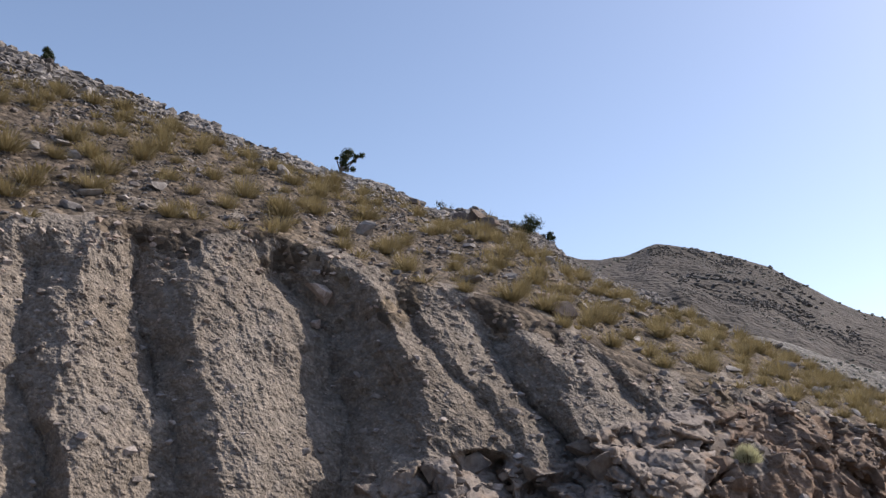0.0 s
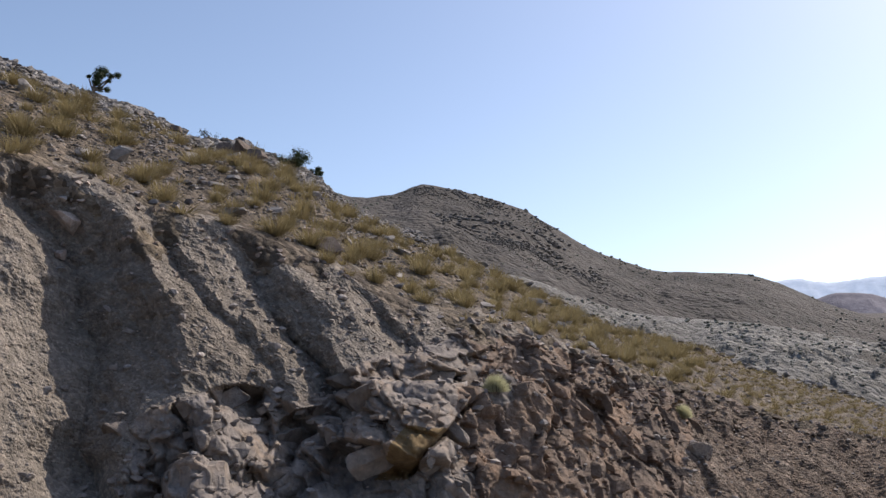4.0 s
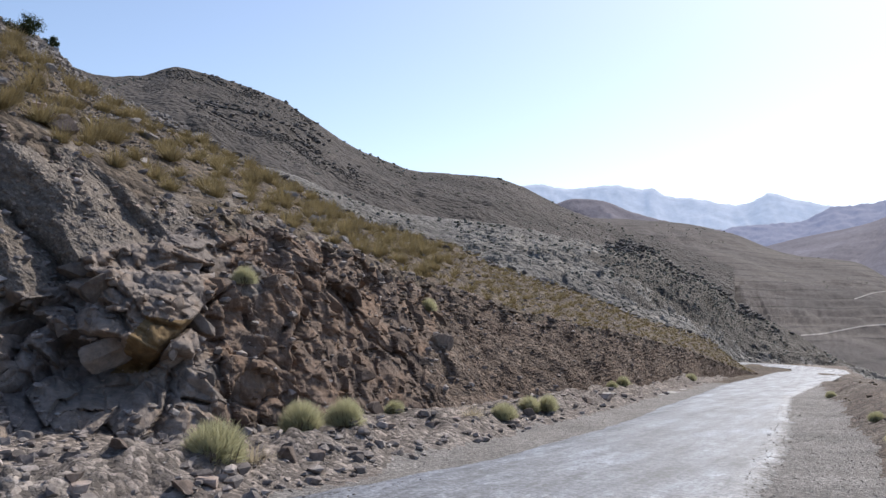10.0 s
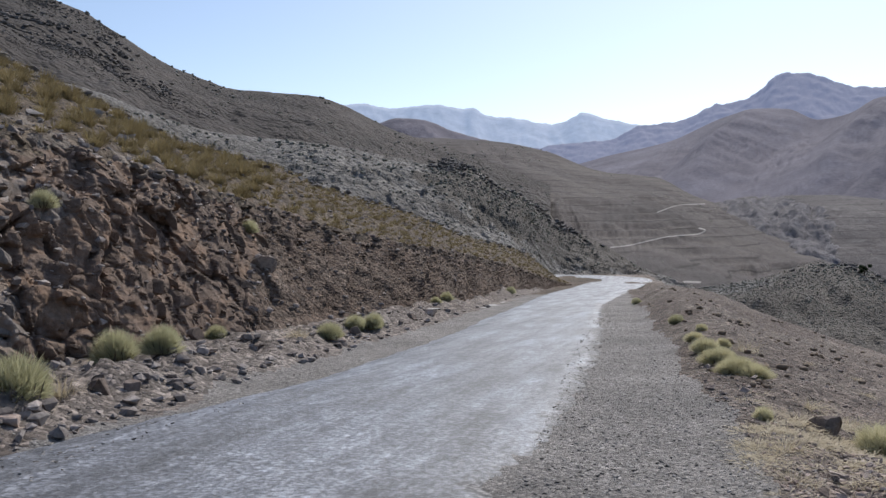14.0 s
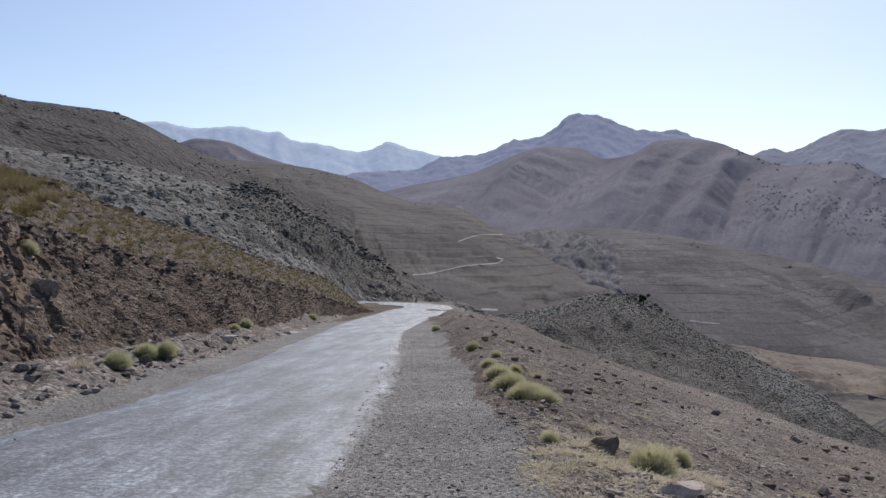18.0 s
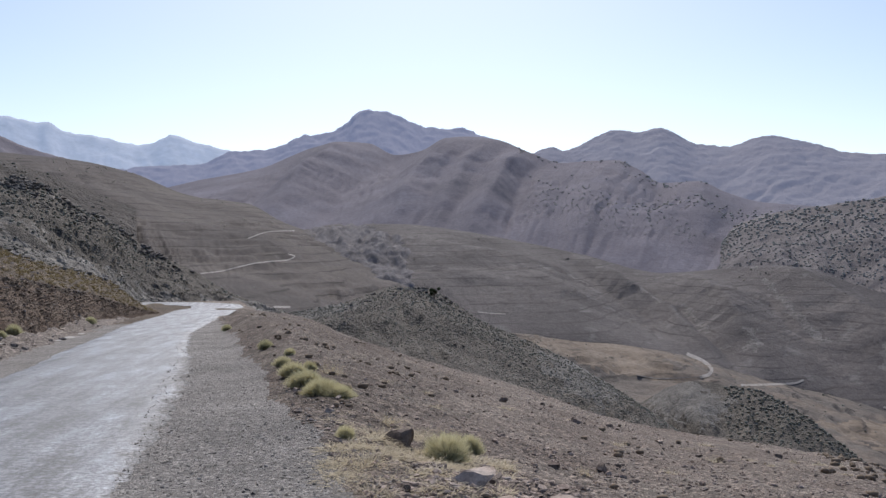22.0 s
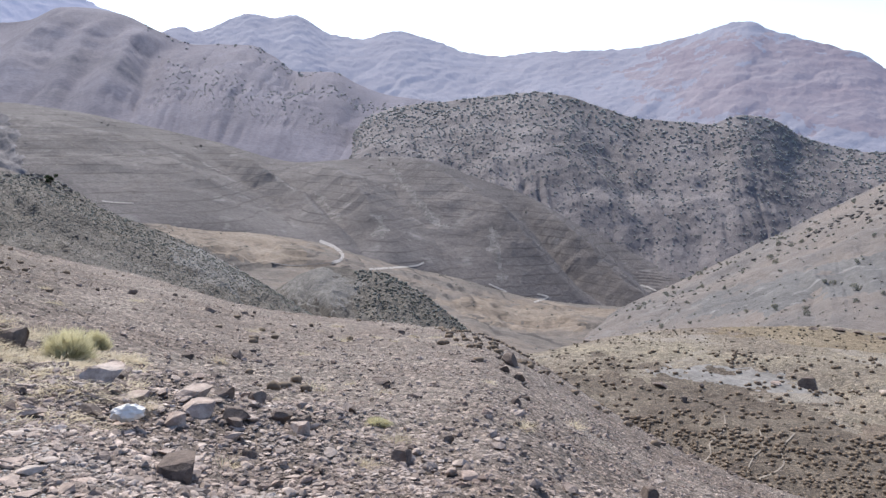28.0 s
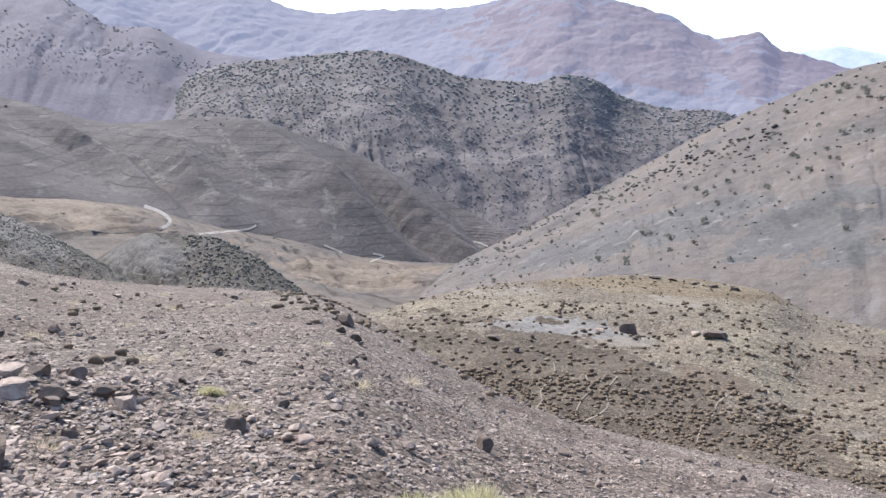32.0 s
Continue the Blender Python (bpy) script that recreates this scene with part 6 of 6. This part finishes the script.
# single stones that stand out from the rest
LONE = [mesh_of("stone", *rock_shape(380 + k, 2, 11, 0.7), M_STONE) for k in range(8)]
LONE_GREY = [mesh_of("stone", *rock_shape(390 + k, 2, 11, 0.6), M_SLOPESTONE) for k in range(8)]
for k, at in enumerate(spaced(grid_spots(BANK, 700, 64, (-91, -30), (1.02, 1.97)), 0.9, 190)):
    ob = new("stone", LONE_GREY[k % 8])
    w = 0.22 + 0.5 * g.uniform() ** 2.5
    ob.location, ob.scale, ob.rotation_euler = at - np.array((0, 0, 0.06 * w)), (w, w, w * g.uniform(0.7, 1.2)), (g.uniform(-0.3, 0.3), g.uniform(-0.3, 0.3), k * 1.1)
    tagged(ob, "grey angular stone lying among dry tussocks", "stone", "stones on the slope")
for k, at in enumerate(spaced(ground_spots(300, 66, (7.5, 27), (5.2, 9.8), (0.9, 99), in_heap), 0.22, 75)):
    ob = new("stone", LONE[k % 8])
    w = 0.06 + 0.11 * g.uniform() ** 2
    ob.location, ob.scale, ob.rotation_euler = at, (w, w * 1.35, w * 0.55), (g.uniform(-0.4, 0.4), g.uniform(-0.4, 0.4), k * 1.1)
    tagged(ob, "broken pinkish-brown stone on the heap", "stone", "stones of the heap")

for k, at in enumerate(spaced(ground_spots(260, 67, (4, 66), (6.5, 34), (1.6, 99), thin(5.0, 0.0, 0.3)), 0.5, 85)):
    ob = new("stone", ROCKS_DARK[k % 5])
    w = 0.1 + 0.2 * g.uniform() ** 2
    ob.location, ob.scale, ob.rotation_euler = at - np.array((0, 0, 0.1 * w)), (w * 1.2, w, w * 0.9), (0, 0, k * 1.1)
    tagged(ob, "dark brown stone lying on the falling slope", "stone", "dark stones on the falling slope")
for k, at in enumerate(spaced(ground_spots(160, 68, (6, 44), (6, 26), (1.6, 99), thin(4.0, -0.1, 0.2)), 0.8, 26)):
    shrub("dry_grass_tuft", STRAWS, at, g.uniform(0.2, 0.4), g.uniform(0.06, 0.13), k, "low straw-coloured grass tuft on the falling slope", "grass")

# ---- dark outcrops on the hills ----
OUTCROP = [rock_shape(600 + k, 2, 9, 0.55) for k in range(6)]


def outcrop(layer, n, lo, hi, seed, az, v, size, label, belts=None):
    """Rocks in patches, or in belts of (heading, elevation) to (heading, elevation), half-width in degrees."""
    def dense(p, A, V):
        patch = smooth(fbm(p + seed, size, 3), 0.12, 0.3) + 0.002
        if belts is None:
            return patch
        el = np.degrees(np.arctan2(p[..., 2] - EYE, np.hypot(p[..., 0], p[..., 1])))
        out = 0.0
        for a0, e0, a1, e1, wide in belts:
            k = np.clip(((A - a0) * (a1 - a0) + (el - e0) * (e1 - e0)) / ((a1 - a0) ** 2 + (e1 - e0) ** 2), 0, 1)
            out = out + np.exp(-(np.hypot(A - a0 - k * (a1 - a0), el - e0 - k * (e1 - e0)) / wide) ** 2)
        return out * (0.08 + smooth(fbm(p + seed, 0.4 * size, 3), -0.05, 0.2)) + 1e-5
    at = grid_spots(SURFACES[layer][0], n, seed, az, v, density=dense)
    gg = np.random.default_rng(seed)
    return joined("outcrop", OUTCROP, at, lo + (hi - lo) * gg.uniform(size=n) ** 2, M_OUTCROP, label, "rock outcrop", seed=seed)


M_OUTCROP = earth("outcrop_rock", [(0.3, (0.1001, 0.08953, 0.08246)), (0.5, (0.1472, 0.1319, 0.1202)), (0.7, (0.212, 0.192, 0.1767))], 2.0, 0.5, 0.7, 0.7)
outcrop("dark_mountain", 1500, 0.5, 2.9, 611, (-52, -26), (0.05, 1.0), 40, "dark rock outcrops on the stony mountain", [(-43, 11.9, -36.5, 10.0, 0.7), (-40, 10.4, -33.5, 8.4, 0.35), (-33, 7.9, -30.5, 6.9, 0.25)])
outcrop("dark_mountain", 800, 0.5, 2.4, 612, (-47, -33), (0.6, 1.0), 30, "dark rocks along the mountain's top", [(-45, 14.0, -42, 13.9, 0.5), (-42, 13.6, -36.5, 11.8, 0.45), (-46, 13.2, -40, 13.0, 0.4)])
outcrop("grey_scree_hill", 420, 0.3, 1.8, 613, (-20, -3), (0.1, 1.0), 14, "dark rock outcrop above the scree", [(-15.6, 3.8, -13.0, 1.6, 0.8), (-13, 2.2, -6.5, -1.6, 0.5), (-24, 3.6, -19, 3.0, 0.2)])
outcrop("dark_knoll", 60, 0.3, 1.2, 614, (0, 16), (0.3, 0.98), 14, "dark rocks on the knoll")
outcrop("middle_spur", 120, 0.6, 2.2, 615, (5, 48), (0.1, 0.9), 60, "rock ribs on the brown spur")
outcrop("scrub_hillside", 200, 0.5, 2.5, 616, (46, 74), (0.05, 0.8), 40, "rock ribs on the grey hillside")

# ---- far scrub ----
CLUMPS = [clump_shape(400 + k) for k in range(8)]


def scrub(layer, n, lo, hi, seed, label, az=(-180, 180), v=(0.02, 1.0), density=None, mat=M_SCRUB):
    gg = np.random.default_rng(seed)
    at = grid_spots(SURFACES[layer][0], n, seed, az, v, density=density)
    return joined("scrub", CLUMPS, at, gg.uniform(lo, hi, n) * gg.uniform(0.6, 1.0, n), mat, label, "scrub", seed=seed, rounded=True)


scrub("dark_knoll", 6500, 0.14, 0.36, 81, "low dark scrub covering the knoll", density=patchy(12, -0.6, 0.0))
scrub("small_dark_knoll", 1100, 0.3, 0.7, 82, "low dark scrub on the small knoll", az=(27.8, 38))
scrub("grey_scree_hill", 1000, 0.4, 0.9, 83, "small dark shrubs on grey scree", density=patchy(20, -0.3, 0.2))
scrub("grey_scree_hill", 700, 0.35, 0.8, 84, "dense dark scrub round the outcrop", az=(-17, -6))
scrub("scrub_mountain", 7500, 1.6, 4.2, 85, "dark bushes dotting the grey mountain", density=patchy(120, -0.6, 0.0), mat=M_HAZED_SCRUB)
scrub("folded_mountain", 1000, 2.2, 5.0, 86, "dark bushes on the mountain's shoulder", az=(15, 40), v=(0.2, 1.0), density=patchy(200, -0.1, 0.2), mat=M_HAZED_SCRUB)
scrub("dark_mountain", 380, 0.8, 2.2, 87, "dark bushes on the stony mountain", density=patchy(60, -0.1, 0.3))
in_gully = lambda p, A, V: (0.1 + smooth(fbm(p, 2.5, 3), -0.35, 0.15)) * (0.1 + 1 - smooth(V, 0.15, 0.42)) * smooth(A, 38, 44)
scrub("stony_spur", 2700, 0.12, 0.4, 88, "dark thorn cushions crowding the side of the gully", v=(0.0, 0.75), density=in_gully, mat=M_THORN_DARK)
scrub("stony_spur", 900, 0.08, 0.26, 89, "low thorn cushions scattered over the stony spur", v=(0.1, 1.0), density=patchy(6, -0.3, 0.3), mat=M_THORN)
rim = ground_spots(2600, 97, (33, 50), (14, 36), (1.6, 99), lambda p, u: u < 0.5 * smooth(fbm(p, 3.0, 3), -0.1, 0.25) * smooth(np.hypot(p[..., 0], p[..., 1]), 15, 30))
joined("scrub", CLUMPS, rim, np.random.default_rng(97).uniform(0.07, 0.26, len(rim)), M_THORN_DARK, "dark thorn cushions along the rim of the gully", "scrub", seed=97, rounded=True)
brim = ground_spots(1100, 98, (-5, 30), (10, 48), (1.4, 99), lambda p, u: u < 0.6 * (0.4 + smooth(-np.degrees(np.arctan2(p[..., 0], p[..., 1])), -14, -6)) * smooth(fbm(p, 4.0, 3), -0.02, 0.25))
joined("scrub", CLUMPS, brim, np.random.default_rng(98).uniform(0.07, 0.22, len(brim)), M_THORN_DARK, "dark low cushions scattered over the falling slope", "scrub", seed=98, rounded=True)
scrub("middle_spur", 90, 0.6, 1.7, 90, "small bushes on the brown spur", density=patchy(60, 0.0, 0.3))
scrub("valley_floor", 200, 0.6, 1.6, 91, "small bushes between the fields", density=patchy(40, 0.0, 0.3))
scrub("terraced_hill", 160, 0.8, 2.0, 92, "small bushes along the terraces", density=patchy(60, 0.0, 0.3))
BUSHES = [mesh_of("leaves", *bush_shape(500 + k, 170, 0.075), M_SCRUB) for k in range(6)]
for k, at in enumerate(grid_spots(SURFACES["scrub_hillside"][0], 150, 95, (46, 75), (0.05, 1.0), density=patchy(40, -0.25, 0.2))):
    w = g.uniform(0.9, 2.5)
    shrub("round_bush", BUSHES, at, w, w * 0.5, k, "dark green round bush on the grey hillside", "bush", "bushes on the hillside")
scrub("scrub_hillside", 380, 0.6, 1.5, 96, "small dark shrubs on the grey hillside")

# ---- distant tracks and details ----
M_TRACK = earth("pale_track", [(0.3, (0.2856, 0.2652, 0.2448)), (0.7, (0.34, 0.3196, 0.2992))], 6, 0.8, 0.3, 0.3)


M_PATH = earth("trodden_path", [(0.3, (0.16, 0.145, 0.135)), (0.7, (0.2, 0.185, 0.17))], 6, 0.8, 0.3, 0.3)


M_SPUR_PATH = earth("dusty_path", [(0.3, (0.22, 0.185, 0.15)), (0.7, (0.29, 0.25, 0.205))], 1.5, 0.2, 0.3, 0.4)


def track(label, points, width, surface=M_TRACK):
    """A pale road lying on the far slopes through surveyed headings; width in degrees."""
    k = range(len(points))
    n = np.linspace(0, len(points) - 1, 24 * (len(points) - 1) + 1)
    az, el = curve(list(zip(k, [p[0] for p in points])), n), curve(list(zip(k, [p[1] for p in points])), n)
    da, de = np.gradient(az), np.gradient(el)
    s = np.hypot(da, de) + 1e-9
    rows = []
    for u, w, x, y in zip(az, el, -de / s, da / s):
        row = [sight(u + x * o * width, w + y * o * width) for o in (-0.5, -0.17, 0.17, 0.5)]
        if all(q is not None for q in row):
            rows.append(row)
    g3 = np.array(rows)
    far = np.linalg.norm(g3, axis=-1)
    g3 = g3[np.all(np.abs(far - np.median(far)) < 0.3 * np.median(far), axis=1)]
    g3 -= np.minimum(0.5, 0.0025 * np.median(far)) * g3 / np.linalg.norm(g3, axis=-1)[..., None]
    tagged(sheet("track", g3, surface), label, "road", kind="structure")


track("pale road on the terraced hillside", [(-5.3, -1.61), (-4.2, -1.51), (-1.6, -0.97), (0.2, -0.82), (0.6, -0.6), (0.2, -0.45)], 0.075)
track("pale road below the skyline", [(-2.3, 0.58), (-0.9, 1.0), (0.6, 1.05)], 0.055)
track("pale hairpin road in the valley", [(25.6, -6.94), (26.6, -7.37), (27.1, -7.88), (26.9, -8.2), (26.4, -8.36)], 0.2)
track("thin lower arm of the hairpin road", [(26.5, -8.34), (24.0, -8.52), (22.5, -8.33)], 0.06, M_PATH)
track("pale road along the valley", [(28.8, -8.78), (30.5, -8.65), (31.9, -8.51), (32.4, -8.3)], 0.12)
track("pale road bend in the valley", [(36.7, -9.61), (37.2, -9.8), (37.9, -10.1)], 0.11)
track("pale road bend by the gorge", [(39.9, -10.15), (40.6, -10.33), (39.7, -10.7)], 0.11)
track("pale road at the mouth of the gorge", [(46.5, -9.3), (47.0, -9.4), (47.5, -9.6)], 0.1)
track("faint footpath on the spur", [(19.9, -3.61), (21.4, -2.88), (24.3, -2.1)], 0.035, M_PATH)
track("pale road beyond the bend", [(-1.7, -3.78), (-0.6, -3.82), (0.3, -3.85)], 0.12)
track("pale road behind the dark knoll", [(12.4, -4.35), (13.2, -4.45), (14.2, -4.5)], 0.07)

for way in ([(50.8, -20.0), (51.3, -19.3), (51.2, -18.8), (51.7, -18.2), (52.1, -17.6), (52.0, -16.9)], [(53.9, -20.9), (53.6, -20.1), (53.9, -19.2), (54.4, -18.5), (54.1, -17.4)],
            [(54.3, -20.4), (55.2, -19.9), (55.7, -19.3), (55.5, -18.6), (56.2, -17.5)], [(61.5, -21.0), (61.7, -20.2), (62.4, -19.3), (62.6, -18.6), (63.2, -18.0)]):
    track("pale trodden path between thorn cushions", way, 0.09, M_SPUR_PATH)


def litter():
    """A crumpled white plastic bag among the stones."""
    v, f = ICO[3]
    v = v * (1 + 0.5 * fbm(v, 0.5, 3, 0.6)[:, None])
    v = v * (0.12, 0.075, 0.065)
    v[:, 2] -= v[:, 2].min()
    m, t, p = nodes_of("white_plastic")
    p.inputs["Base Color"].default_value = (0.74, 0.71, 0.66, 1)
    p.inputs["Roughness"].default_value = 0.6
    at = sight(13.4, -18.2)
    ob = new("plastic_bag", mesh_of("plastic_bag", v, f, m))
    ob.location = at + np.array((0, 0, 0.05))
    tagged(ob, "crumpled white plastic bag among broken stones", "litter")


litter()

M_CONCRETE = earth("pale_concrete", [(0.3, (0.42, 0.4, 0.37)), (0.7, (0.55, 0.53, 0.5))], 0.6, 0.08, 0.4, 0.5)
for k, (az, el, w) in enumerate([(-12.9, -5.3, 1.5), (-12.3, -5.12, 1.2), (-13.6, -5.45, 0.9), (-16.9, -5.55, 1.4)]):
    at = sight(az, el)
    v, f = stone_shape(700 + k, 14, 0.1)
    ob = new("concrete_slab", mesh_of("concrete_slab", v, f, M_CONCRETE))
    ob.location, ob.scale, ob.rotation_euler = at - np.array((0, 0, 0.01)), (w * 0.5, w, w * 0.5), (0, 0, radians(ROAD_TURN))
    tagged(ob, "broken pale concrete slab at the road's edge", "slab")
for k, (az, el, w, h) in enumerate([(57.0, -11.25, 1.8, 0.35), (58.2, -11.2, 2.2, 0.35), (59.4, -11.25, 2.0, 0.35), (60.6, -11.4, 1.7, 0.3), (62.0, -11.5, 1.6, 0.4), (63.2, -11.6, 1.8, 0.5)]):
    at = sight(az, el)
    if at is not None:
        boulder(at, w * 0.5, h * 0.8, k, "low brown rock ledge on the crest of the spur", True, k * 0.9)


# ---- the broken rock in the face of the road cut, block by block ----
def rock_blocks():
    ok, brown, bank_ob = SURFACES["rock"]
    p, A, V = SURFACES["bank"]
    gg = np.random.default_rng(91)
    e1, e2 = p[1:, :-1] - p[:-1, :-1], p[:-1, 1:] - p[:-1, :-1]
    w = np.linalg.norm(np.cross(e1, e2), axis=-1) * ok[:-1, :-1] * (V[:-1, :-1] > 0.0)
    w = (w / w.sum()).ravel()
    meshes = {}
    for tone, m in ((0, M_ROCK), (1, M_ROCK_BROWN)):
        meshes[tone] = []
        for k in range(8):
            v, f = rock_shape(800 + k + 20 * tone, 4, 15, 1.0)
            v[:, 2] -= (v[:, 2].max() + v[:, 2].min()) / 2
            v += 0.018 * fbm(v + k, 0.1, 2)[:, None] * v / np.linalg.norm(v, axis=1)[:, None]
            meshes[tone].append(mesh_of("rock_block", v, f, m))
    taken = []
    small = {0: ([], []), 1: ([], [])}
    for count, lo, hi, gap, single in ((45, 0.8, 1.7, 0.7, True), (255, 0.3, 0.75, 0.55, True), (600, 0.08, 0.3, 0.0, False)):
        made = 0
        for k in gg.choice(w.size, count * (12 if single else 1), p=w):
            if made >= count:
                break
            i, j = np.unravel_index(k, e1.shape[:2])
            at = p[i, j] + e1[i, j] * gg.uniform() + e2[i, j] * gg.uniform()
            size = lo + (hi - lo) * gg.uniform() ** 1.6
            if single:
                if any((at[0] - o[0]) ** 2 + (at[1] - o[1]) ** 2 + (at[2] - o[2]) ** 2 < (gap * 0.5 * (size + s)) ** 2 for o, s in taken):
                    continue
                taken.append((at, size))
            made += 1
            tone = int(brown[i, j])
            if not single:
                small[tone][0].append(at)
                small[tone][1].append(size)
                continue
            a = radians(A[i, j])
            right = np.array((math.cos(a), -math.sin(a), 0))
            up = np.array((0.55 * math.sin(a), 0.55 * math.cos(a), 0.83))
            out = np.cross(right, up)
            out *= -np.sign(out @ p[i, j])
            phi = radians(gg.normal(-38 if A[i, j] > -44 else 22, 16))
            long = math.cos(phi) * right + math.sin(phi) * up + 0.15 * gg.normal() * out
            long /= np.linalg.norm(long)
            out = out - (out @ long) * long + 0.0
            out /= np.linalg.norm(out)
            third = np.cross(out, long)
            m = Matrix(np.stack([long * size, third * size * gg.uniform(0.5, 0.75), out * size * gg.uniform(0.5, 0.75)], 1).tolist()).to_4x4()
            m.translation = Vector(at - out * 0.3 * size)
            ob = new("rock_block", meshes[tone][int(gg.integers(8))])
            ob.matrix_world = m
            ob.parent = bank_ob
    for tone in (0, 1):
        at, size = np.array(small[tone][0]), np.array(small[tone][1])
        joined("rock_rubble", OUTCROP, at - np.array((0, 0, 0.08)), size, (M_ROCK, M_ROCK_BROWN)[tone], "broken angular rock between the larger blocks of the road cut", "rocks", seed=3 + tone)


rock_blocks()
